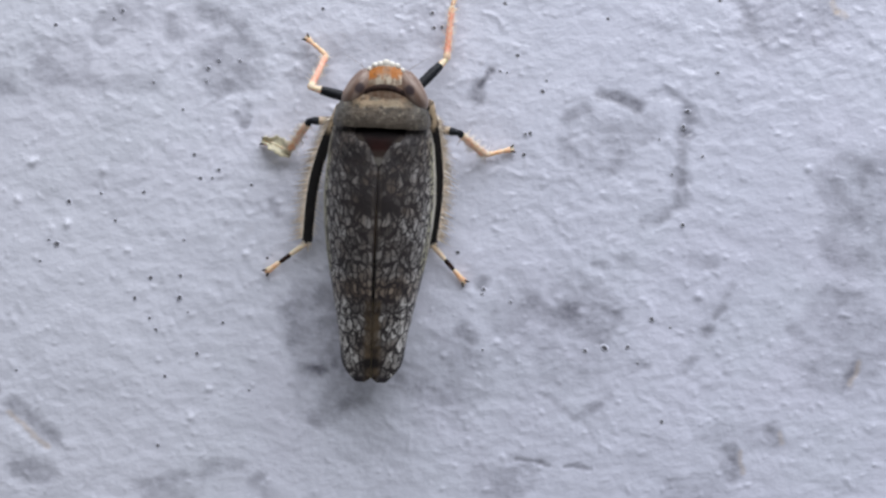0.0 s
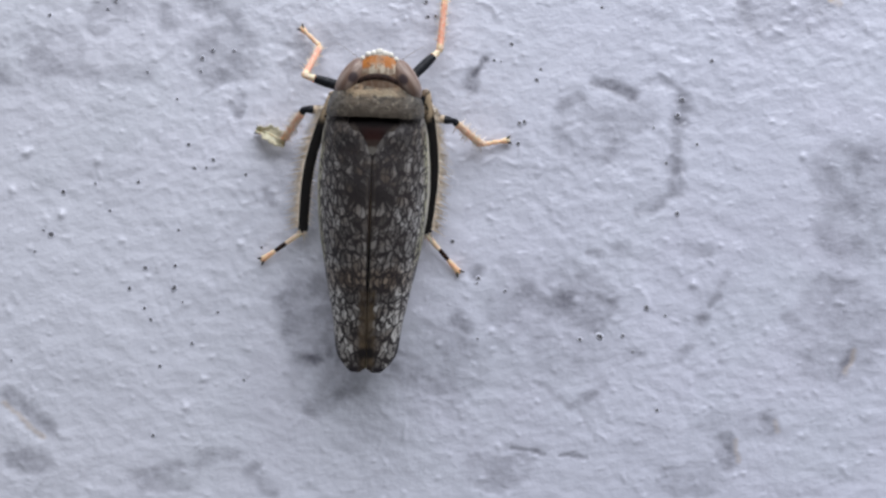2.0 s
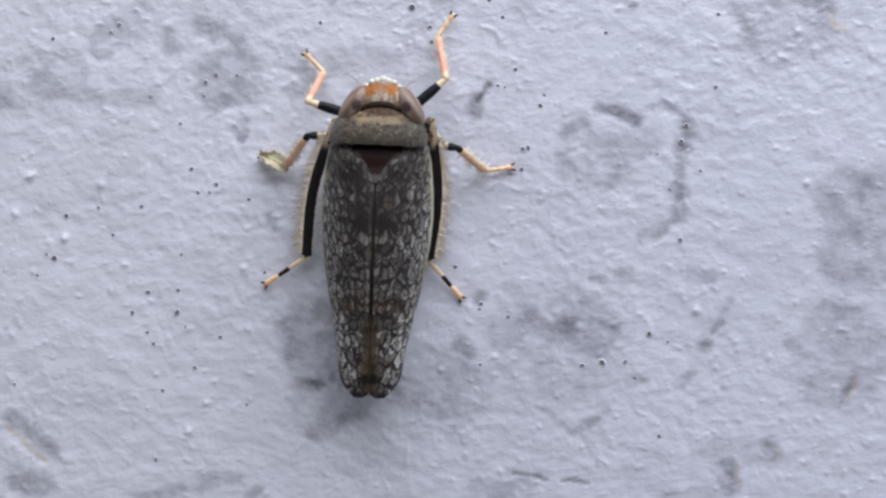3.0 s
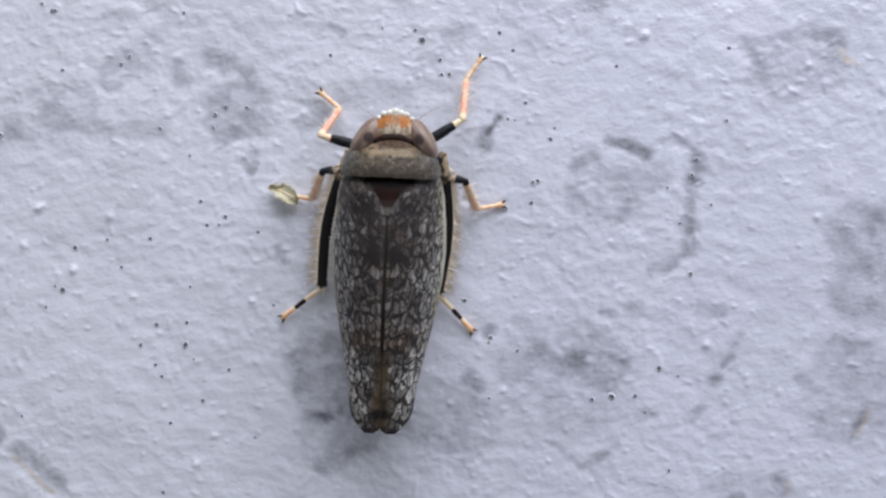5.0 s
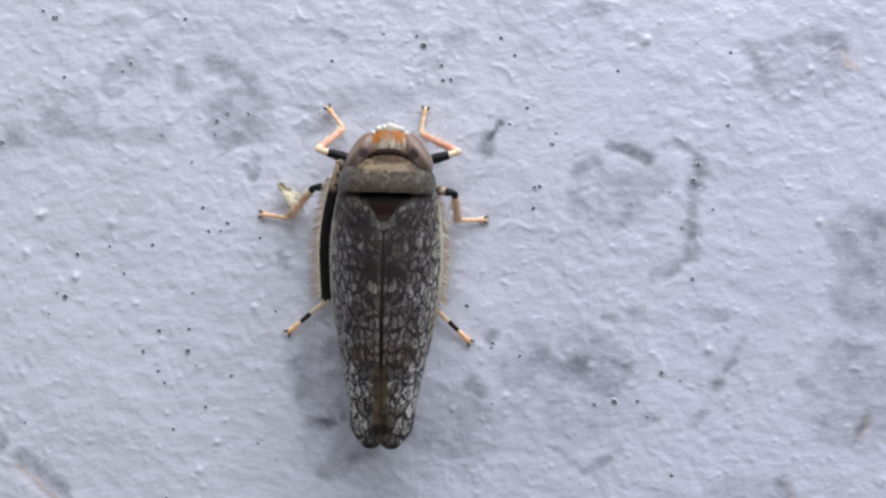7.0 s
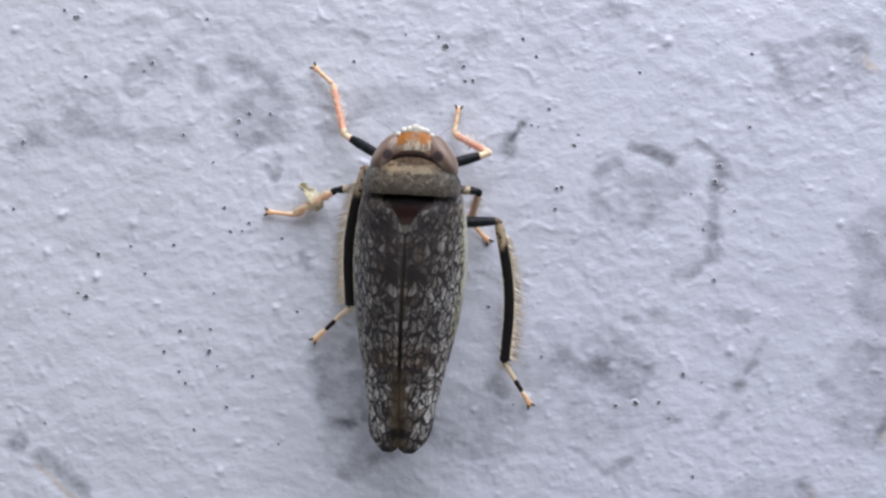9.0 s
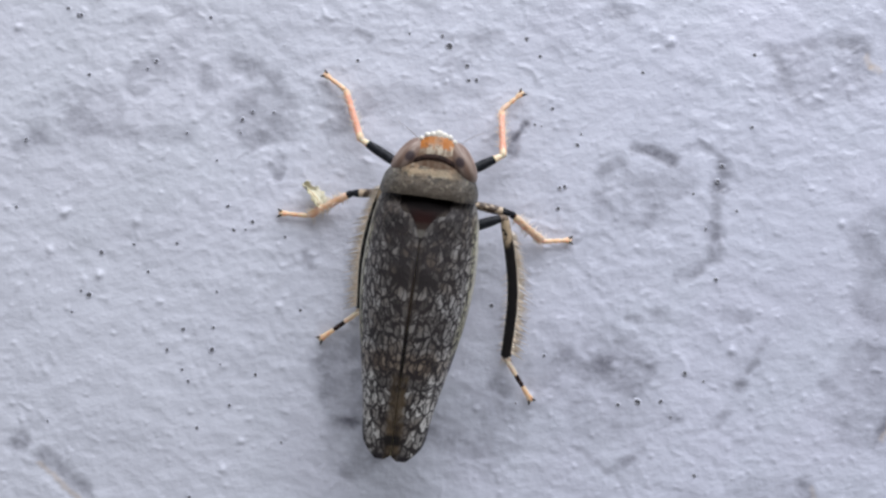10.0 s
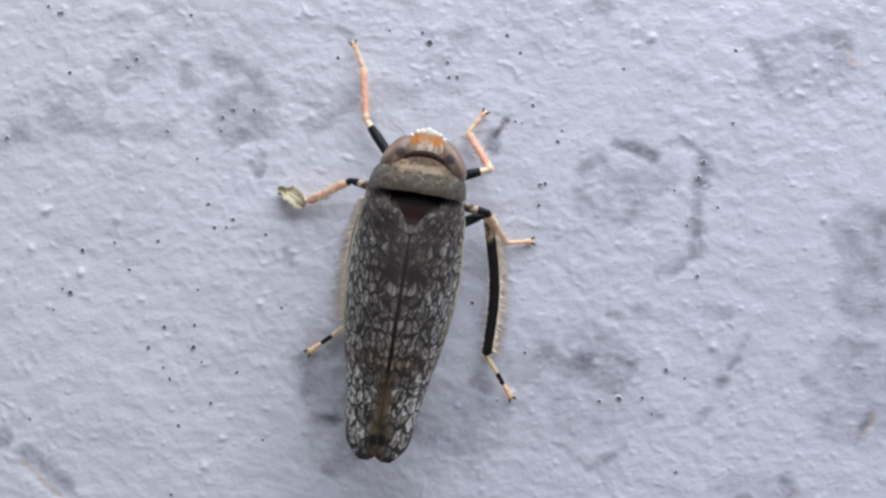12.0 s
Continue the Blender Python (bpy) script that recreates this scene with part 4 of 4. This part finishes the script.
# ---- a husk flake lying by the insect ----
def husk_flake():
    bm = bmesh.new()
    grid = []
    for j in range(13):
        t = j / 12
        half = 0.16 * math.sin(math.pi * (0.08 + 0.88 * t)) ** 0.7 * (1 + 0.55 * noise.noise((t * 7, 0.3, 4.0)))
        row = []
        for i in range(9):
            u = 2 * i / 8 - 1
            row.append(bm.verts.new((half * u + 0.05 * math.sin(3 * t), 0.62 * (t - 0.5), 0.12 * u * u + 0.05 * math.sin(5 * t + u) + 0.075 * noise.noise((u * 2.2, t * 6, 0)))))
        grid.append(row)
    for a, b in zip(grid, grid[1:]):
        for i in range(8):
            bm.faces.new((a[i], a[i + 1], b[i + 1], b[i]))
    flake = part("husk_flake", bm, HUSK)
    thick = flake.modifiers.new("thickness", "SOLIDIFY")
    thick.thickness = 0.014 * MM
    rib = bmesh.new()
    tube(rib, [(0.05 * math.sin(3 * t), 0.62 * (t - 0.5), 0.02 + 0.05 * math.sin(5 * t)) for t in np.linspace(0.03, 0.97, 12)], [0.02] * 12, 6)
    part("rib", rib, CREAM, flake)
    return tagged(flake, "thin curled pale yellow husk flake stuck on the paint", "husk")


flake = husk_flake()


# ---- pinholes in the paint ----
def pits():
    bm = bmesh.new()
    rings = []
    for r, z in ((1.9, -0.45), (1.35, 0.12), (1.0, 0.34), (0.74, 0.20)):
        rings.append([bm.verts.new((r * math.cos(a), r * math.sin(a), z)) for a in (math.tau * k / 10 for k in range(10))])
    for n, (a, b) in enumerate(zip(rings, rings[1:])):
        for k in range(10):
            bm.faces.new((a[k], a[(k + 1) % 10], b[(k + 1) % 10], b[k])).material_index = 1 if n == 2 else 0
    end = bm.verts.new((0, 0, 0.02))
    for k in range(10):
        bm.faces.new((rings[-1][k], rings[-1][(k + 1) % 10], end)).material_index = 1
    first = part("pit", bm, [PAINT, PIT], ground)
    rng = random.Random(3)
    ob = first
    for rows in (PITS_A, PITS_B, PITS_C):
        for x, y, r in rows:
            if ob is None:
                ob = new("pit", first.data)
                ob.parent = ground
            z = float(relief(np.array([x]), np.array([y]))[0])
            ob.matrix_basis = pose(x * MM, y * MM, (z + 0.004) * MM, 0, 0, rng.uniform(0, 360)) @ Matrix.Diagonal((r * rng.uniform(0.65, 0.88), r * rng.uniform(0.56, 0.76), r * rng.uniform(0.35, 0.7), 1))
            ob = None


pits()


# ---- what moves ----
BODY = [
    (0, -0.402, 0.742, 0.164, 2.59, 0.41, -2.84),
    (0.5, -0.411, 0.742, 0.168, 2.72, 0.18, -2.87),
    (1, -0.395, 0.745, 0.202, 2.89, 0.63, -2.96),
    (1.5, -0.407, 0.740, 0.194, 3.00, 0.62, -3.13),
    (2, -0.408, 0.723, 0.205, 2.77, 0.89, -2.76),
    (2.5, -0.384, 0.722, 0.144, 3.29, 0.57, -3.21),
    (3, -0.396, 0.734, 0.144, 2.55, 0.11, -2.64),
    (3.2, -0.405, 0.726, 0.206, 2.33, -1.02, -2.57),
] + [
    (4.8, -0.361, 0.750, 0.293, 1.93, -0.72, -3.13),
    (5, -0.339, 0.747, 0.309, 1.75, -0.65, -2.67),
    (5.5, -0.401, 0.702, 0.269, 2.02, -1.53, -2.39),
    (6, -0.400, 0.673, 0.331, 1.72, -1.39, -2.12),
    (6.5, -0.450, 0.632, 0.304, 0.25, -0.88, -1.40),
    (7, -0.430, 0.583, 0.302, 1.06, -1.05, -1.69),
    (7.5, -0.426, 0.579, 0.234, 0.74, -1.99, -2.28),
    (7.7, -0.358, 0.576, 0.380, 0.87, -3.48, -2.16),
] + [
    (9.3, -0.349, 0.529, 0.487, 2.02, -5.50, -3.95),
    (9.5, -0.377, 0.502, 0.435, 1.29, -5.08, -4.55),
    (10, -0.249, 0.324, 0.410, -2.72, -2.92, -8.04),
    (10.5, -0.207, 0.275, 0.376, -5.79, -0.01, -8.91),
    (11, -0.170, 0.276, 0.400, -7.22, 1.42, -9.85),
    (11.5, -0.198, 0.237, 0.378, -7.80, 1.86, -8.81),
    (12, -0.181, 0.234, 0.464, -8.05, 1.52, -9.02),
]
FRONT_LEFT = [
    (0, -1.69, 2.18, 0.89, -1.48, 2.91, 0.16, -1.90, 3.29),
    (3, -1.68, 2.19, 0.95, -1.48, 2.86, 0.16, -1.87, 3.27),
    (3.2, -1.68, 2.19, 0.95, -1.48, 2.86, 0.16, -1.87, 3.27),
] + [
    (4.8, -1.63, 2.19, 0.98, -1.36, 2.79, 0.16, -1.79, 3.16),
    (5, -1.63, 2.19, 0.98, -1.36, 2.79, 0.16, -1.79, 3.16),
    (5.5, -1.69, 2.16, 0.98, -1.40, 2.75, 0.16, -1.77, 3.16),
    (6, -1.67, 2.13, 0.99, -1.40, 2.72, 0.16, -1.75, 3.15),
    (6.5, -1.73, 2.06, 0.95, -1.33, 2.63, 0.16, -1.68, 3.02),
    (7, -1.71, 2.05, 1.01, -1.32, 2.52, 0.16, -1.64, 2.95),
    (7.5, -1.68, 2.00, 0.99, -1.27, 2.49, 0.16, -1.62, 2.87),
    (7.7, -1.68, 2.00, 0.99, -1.27, 2.49, 0.16, -1.62, 2.87),
] + [
    (8.2, -1.68, 2.00, 0.99, -1.27, 2.49, 0.16, -1.62, 2.87),
    (8.7, -1.69, 2.38, 0.40, -1.93, 3.38, 0.16, -2.24, 3.68),
    (9.3, -1.69, 2.38, 0.40, -1.93, 3.38, 0.16, -2.24, 3.68),
    (9.5, -1.69, 2.38, 0.40, -1.93, 3.38, 0.16, -2.24, 3.68),
    (10, -1.47, 2.28, 0.43, -1.78, 3.25, 0.16, -2.14, 3.53),
    (10.5, -1.35, 2.12, 0.58, -1.67, 3.02, 0.16, -2.01, 3.39),
    (11, -1.24, 2.12, 0.60, -1.60, 3.00, 0.16, -1.98, 3.38),
    (11.5, -1.31, 2.10, 0.48, -1.64, 3.04, 0.16, -1.98, 3.38),
    (11.7, -1.31, 2.10, 0.48, -1.64, 3.04, 0.16, -1.98, 3.38),
    (12, -0.99, 2.61, 0.39, -1.06, 3.63, 0.16, -1.29, 4.19),
]
FRONT_RIGHT = [
    (0, 0.82, 2.80, 0.31, 0.93, 3.84, 0.16, 1.13, 4.40),
    (2.5, 0.80, 2.74, 0.33, 0.91, 3.77, 0.16, 1.11, 4.34),
    (2.6, 0.80, 2.74, 0.33, 0.91, 3.77, 0.16, 1.11, 4.34),
    (3, 0.86, 2.64, 0.69, 0.70, 3.54, 0.16, 1.03, 4.02),
    (3.2, 0.86, 2.64, 0.69, 0.70, 3.54, 0.16, 1.03, 4.02),
] + [
    (4.8, 0.97, 2.51, 0.77, 1.05, 3.36, 0.16, 1.41, 3.87),
    (5, 0.97, 2.51, 0.77, 1.05, 3.36, 0.16, 1.41, 3.87),
    (5.5, 0.92, 2.32, 0.79, 0.71, 3.13, 0.16, 1.07, 3.58),
    (6, 0.94, 2.20, 0.81, 0.49, 2.89, 0.16, 0.77, 3.32),
    (6.5, 0.92, 2.13, 0.80, 0.35, 2.74, 0.16, 0.56, 3.18),
    (7, 0.87, 2.01, 0.81, 0.15, 2.42, 0.16, 0.21, 2.75),
    (7.2, 0.81, 2.48, 0.58, 0.99, 3.43, 0.16, 1.32, 3.86),
    (7.5, 0.81, 2.48, 0.58, 0.99, 3.43, 0.16, 1.32, 3.86),
    (7.7, 0.81, 2.48, 0.58, 0.99, 3.43, 0.16, 1.32, 3.86),
] + [
    (8.2, 0.81, 2.48, 0.58, 0.99, 3.43, 0.16, 1.32, 3.86),
    (8.7, 1.01, 1.98, 0.88, 0.38, 2.42, 0.16, 0.46, 2.84),
    (9.3, 1.01, 1.98, 0.88, 0.38, 2.42, 0.16, 0.46, 2.84),
    (9.4, 1.01, 1.98, 0.88, 0.38, 2.42, 0.16, 0.46, 2.84),
    (9.5, 0.89, 2.57, 0.44, 1.54, 3.34, 0.16, 2.04, 3.55),
    (10, 1.20, 1.97, 0.68, 1.20, 2.88, 0.16, 1.67, 3.28),
    (10.3, 1.20, 1.97, 0.68, 1.20, 2.88, 0.16, 1.67, 3.28),
    (10.5, 1.14, 2.18, 0.43, 1.81, 2.94, 0.16, 2.36, 3.19),
    (10.7, 1.14, 2.18, 0.43, 1.81, 2.94, 0.16, 2.36, 3.19),
    (11, 1.47, 2.01, 0.70, 1.59, 2.90, 0.16, 2.05, 3.30),
    (11.5, 1.39, 1.78, 0.60, 1.30, 2.73, 0.16, 1.67, 3.09),
    (12, 1.34, 1.64, 0.78, 0.94, 2.39, 0.16, 1.31, 2.84),
]
MIDDLE_LEFT = [
    (0, -1.71, 1.56, 0.91, -2.19, 1.11, 0.16, -2.67, 1.26),
    (3, -1.69, 1.58, 0.88, -2.19, 1.09, 0.16, -2.67, 1.28),
    (3.2, -1.69, 1.58, 0.88, -2.19, 1.09, 0.16, -2.67, 1.28),
] + [
    (4.8, -1.58, 1.55, 0.99, -1.88, 1.07, 0.16, -2.48, 1.15),
    (5, -1.58, 1.55, 0.99, -1.88, 1.07, 0.16, -2.48, 1.15),
    (5.2, -1.76, 1.71, 0.80, -2.53, 1.71, 0.16, -3.06, 1.84),
    (5.5, -1.76, 1.71, 0.80, -2.53, 1.71, 0.16, -3.06, 1.84),
    (6, -1.68, 1.65, 0.98, -2.26, 1.63, 0.16, -2.80, 1.76),
    (6.5, -1.88, 1.39, 0.53, -2.68, 0.91, 0.16, -3.26, 0.98),
    (7, -1.82, 1.36, 0.78, -2.38, 0.82, 0.16, -2.89, 0.89),
    (7.5, -1.76, 1.33, 0.96, -2.06, 0.81, 0.16, -2.58, 0.79),
    (7.7, -1.76, 1.33, 0.96, -2.06, 0.81, 0.16, -2.58, 0.79),
] + [
    (8.2, -1.76, 1.33, 0.96, -2.06, 0.81, 0.16, -2.58, 0.79),
    (8.7, -1.85, 1.34, 0.47, -2.68, 0.89, 0.16, -3.24, 0.95),
    (9.3, -1.85, 1.34, 0.47, -2.68, 0.89, 0.16, -3.24, 0.95),
    (9.5, -1.85, 1.34, 0.47, -2.68, 0.89, 0.16, -3.24, 0.95),
    (10, -1.64, 1.26, 0.47, -2.49, 0.85, 0.16, -3.08, 0.90),
    (10.5, -1.56, 1.22, 0.32, -2.45, 0.81, 0.16, -3.03, 0.86),
    (10.7, -1.56, 1.22, 0.32, -2.45, 0.81, 0.16, -3.03, 0.86),
    (11, -1.22, 1.48, 0.77, -1.94, 1.16, 0.16, -2.55, 1.22),
    (11.5, -1.34, 1.44, 0.53, -2.25, 1.29, 0.16, -2.75, 1.42),
    (12, -1.26, 1.45, 0.50, -2.12, 1.07, 0.16, -2.60, 1.26),
]
MIDDLE_RIGHT = [
    (0, 1.04, 1.33, 0.95, 1.55, 0.99, 0.16, 2.06, 1.11),
    (3, 1.07, 1.34, 0.92, 1.60, 0.97, 0.16, 2.08, 1.04),
] + [
    (5, 1.01, 1.37, 1.01, 1.24, 0.88, 0.16, 1.69, 0.96),
    (5.5, 0.93, 1.33, 1.03, 1.07, 0.86, 0.16, 1.55, 0.94),
    (6, 0.91, 1.27, 1.06, 0.95, 0.84, 0.16, 1.46, 0.87),
    (6.5, 0.83, 1.23, 1.06, 0.83, 0.78, 0.16, 1.38, 0.84),
    (7, 0.79, 1.24, 1.04, 0.85, 0.77, 0.16, 1.27, 0.78),
    (7.5, 0.80, 1.22, 1.00, 0.72, 0.68, 0.16, 1.14, 0.77),
    (7.7, 0.80, 1.22, 1.00, 0.72, 0.68, 0.16, 1.14, 0.77),
] + [
    (8.2, 0.80, 1.22, 1.00, 0.72, 0.68, 0.16, 1.14, 0.77),
    (8.7, 0.82, 1.27, 1.00, 0.67, 0.75, 0.16, 0.89, 0.51),
    (9.3, 0.82, 1.27, 1.00, 0.67, 0.75, 0.16, 0.89, 0.51),
    (9.5, 0.82, 1.27, 1.00, 0.67, 0.75, 0.16, 0.89, 0.51),
    (9.8, 0.82, 1.27, 1.00, 0.67, 0.75, 0.16, 0.89, 0.51),
    (10, 1.35, 0.88, 0.73, 1.99, 0.37, 0.16, 2.63, 0.40),
    (10.5, 1.24, 0.91, 0.68, 1.89, 0.36, 0.16, 2.42, 0.37),
    (11, 1.35, 0.91, 0.79, 1.81, 0.29, 0.16, 2.35, 0.34),
    (11.5, 1.32, 0.87, 0.83, 1.80, 0.30, 0.16, 2.31, 0.36),
    (12, 1.27, 0.85, 0.90, 1.64, 0.28, 0.16, 2.21, 0.32),
]
HIND_LEFT = [
    (0, -1.16, 1.71, 0.98, -1.85, -0.68, 0.25, -2.67, -1.25),
    (3, -1.18, 1.74, 0.98, -1.81, -0.67, 0.25, -2.66, -1.22),
] + [
    (5, -1.14, 1.70, 0.98, -1.69, -0.62, 0.25, -2.53, -1.25),
    (5.5, -1.26, 1.67, 0.98, -1.72, -0.65, 0.25, -2.51, -1.31),
    (6, -1.27, 1.71, 0.98, -1.67, -0.67, 0.25, -2.48, -1.32),
    (6.5, -1.34, 1.68, 0.98, -1.67, -0.71, 0.25, -2.45, -1.37),
    (7, -1.32, 1.61, 0.98, -1.65, -0.75, 0.25, -2.42, -1.39),
    (7.5, -1.30, 1.56, 0.98, -1.66, -0.74, 0.25, -2.44, -1.40),
    (7.7, -1.30, 1.56, 0.98, -1.66, -0.74, 0.25, -2.44, -1.40),
] + [
    (8.2, -1.30, 1.56, 0.98, -1.66, -0.74, 0.25, -2.44, -1.40),
    (8.7, -1.27, 1.69, 0.98, -1.62, -0.86, 0.25, -2.38, -1.56),
    (9.3, -1.27, 1.69, 0.98, -1.62, -0.86, 0.25, -2.38, -1.56),
    (9.5, -1.27, 1.69, 0.98, -1.62, -0.86, 0.25, -2.38, -1.56),
    (10, -0.90, 1.60, 0.98, -1.46, -0.95, 0.25, -2.33, -1.57),
    (10.5, -0.85, 1.67, 0.64, -1.45, -1.08, 0.25, -2.32, -1.63),
    (11, -0.79, 1.67, 0.63, -1.43, -1.16, 0.25, -2.25, -1.67),
    (11.5, -0.79, 1.71, 0.63, -1.37, -1.22, 0.25, -2.17, -1.76),
    (12, -0.79, 1.65, 0.63, -1.33, -1.26, 0.25, -2.13, -1.83),
]
HIND_RIGHT = [
    (0, 0.51, 1.61, 0.98, 0.53, -0.71, 0.25, 1.08, -1.36),
    (3, 0.57, 1.62, 0.98, 0.53, -0.74, 0.25, 1.05, -1.36),
] + [
    (5, 0.60, 1.66, 0.98, 0.53, -0.74, 0.25, 1.08, -1.35),
    (5.5, 0.51, 1.60, 0.98, 0.48, -0.83, 0.25, 1.05, -1.48),
    (6, 0.52, 1.59, 0.98, 0.49, -0.87, 0.25, 1.06, -1.51),
    (6.5, 0.46, 1.63, 0.98, 0.41, -0.86, 0.25, 1.02, -1.49),
    (7, 0.25, 1.56, 0.98, 0.40, -0.88, 0.25, 1.02, -1.50),
    (7.5, 0.44, 1.49, 0.98, 0.40, -0.87, 0.25, 1.03, -1.53),
    (7.7, 0.44, 1.49, 0.98, 0.40, -0.87, 0.25, 1.03, -1.53),
] + [
    (8.2, 0.44, 1.49, 0.98, 0.40, -0.87, 0.25, 1.03, -1.53),
    (8.7, 1.18, 0.77, 0.71, 1.31, -1.93, 0.25, 1.80, -2.75),
    (9.3, 1.18, 0.77, 0.71, 1.31, -1.93, 0.25, 1.80, -2.75),
    (9.5, 1.18, 0.77, 0.71, 1.31, -1.93, 0.25, 1.80, -2.75),
    (10, 1.22, 0.84, 0.85, 1.29, -1.85, 0.25, 1.77, -2.65),
    (10.5, 1.24, 0.97, 0.56, 1.31, -1.87, 0.25, 1.76, -2.69),
    (11, 1.35, 0.92, 0.56, 1.30, -1.88, 0.25, 1.76, -2.69),
    (11.5, 1.31, 0.88, 0.53, 1.28, -1.86, 0.25, 1.77, -2.67),
    (12, 1.29, 0.94, 0.55, 1.30, -1.86, 0.25, 1.78, -2.70),
]
HIPS = {"front": (0.30, 1.18, 0.50), "middle": (0.38, 0.85, 0.46), "hind": (0.42, 0.20, 0.50)}


def blend(rows, t):
    """The row at t seconds, on straight lines between the rows."""
    times = [r[0] for r in rows]
    return [float(np.interp(t, times, [r[k] for r in rows])) for k in range(1, len(rows[0]))]


def aimed(start, end):
    """The pose of a piece that begins at start and points its +Y to end."""
    way = (end - start).normalized()
    side = way.cross(Vector((0, 0, 1)))
    side = side.normalized() if side.length > 1e-3 else Vector((1, 0, 0))
    up = side.cross(way)
    m = Matrix((side, way, up)).transposed().to_4x4()
    m.translation = start * MM
    return m


def motions():
    def body_at(t):
        x, y, z, rx, ry, rz = blend(BODY, t)
        return pose(x * MM, y * MM, z * MM, rx, ry, rz)

    walk(insect, [(r[0], body_at(r[0])) for r in BODY])
    stretch = ((0.0, 0.0), (7.7, 0.0), (9.3, 0.01), (9.5, 0.02), (10.0, 0.06), (10.5, 0.07), (12.0, 0.075))          # head and shield reach forward
    walk(head_part, [(t, pose(0, d * MM, 0)) for t, d in stretch])
    walk(shield_part, [(t, pose(0, d * MM, 0)) for t, d in stretch])
    tables = {"front_left": FRONT_LEFT, "front_right": FRONT_RIGHT, "middle_left": MIDDLE_LEFT, "middle_right": MIDDLE_RIGHT, "hind_left": HIND_LEFT, "hind_right": HIND_RIGHT}
    lengths = {"front": FRONT_TIBIA, "middle": MIDDLE_TIBIA, "hind": HIND_TIBIA}
    for name, rows in tables.items():
        kind, side = name.split("_")
        femur, tibia, foot = LEGS[name]
        hip = Vector(HIPS[kind]) * 1.0
        hip.x *= -1 if side == "left" else 1
        femurs, tibias, feet = [], [], []
        for t in sorted({r[0] for r in BODY} | {r[0] for r in rows}):
            kx, ky, kz, ax, ay, az, tx, ty = blend(rows, t)
            back = body_at(t).inverted()
            knee, ankle, toe = ((back @ (Vector(p) * MM)) / MM for p in ((kx, ky, kz), (ax, ay, az), (tx, ty, 0.06)))
            knee = ankle + (knee - ankle).normalized() * lengths[kind]
            femurs.append((t, aimed(knee, hip)))
            tibias.append((t, aimed(knee, ankle)))
            feet.append((t, aimed(ankle, toe)))
        walk(femur, femurs)
        walk(tibia, tibias)
        walk(foot, feet)
    low, up = (-2.45, 1.14, 0.13), (-2.42, 1.20, 0.20)
    walk(flake, [(t, pose(x * MM, y * MM, z * MM, rx, ry, rz)) for t, (x, y, z), rx, ry, rz in (
        (0.0, low, 6, 8, 62), (5.0, low, 6, 8, 62), (5.2, low, 0, 12, 50), (6.0, low, 0, 12, 50), (6.3, up, 0, 38, 34),
        (10.7, up, 0, 38, 34), (11.0, low, 6, 8, 55), (12.0, low, 6, 8, 55))])


motions()
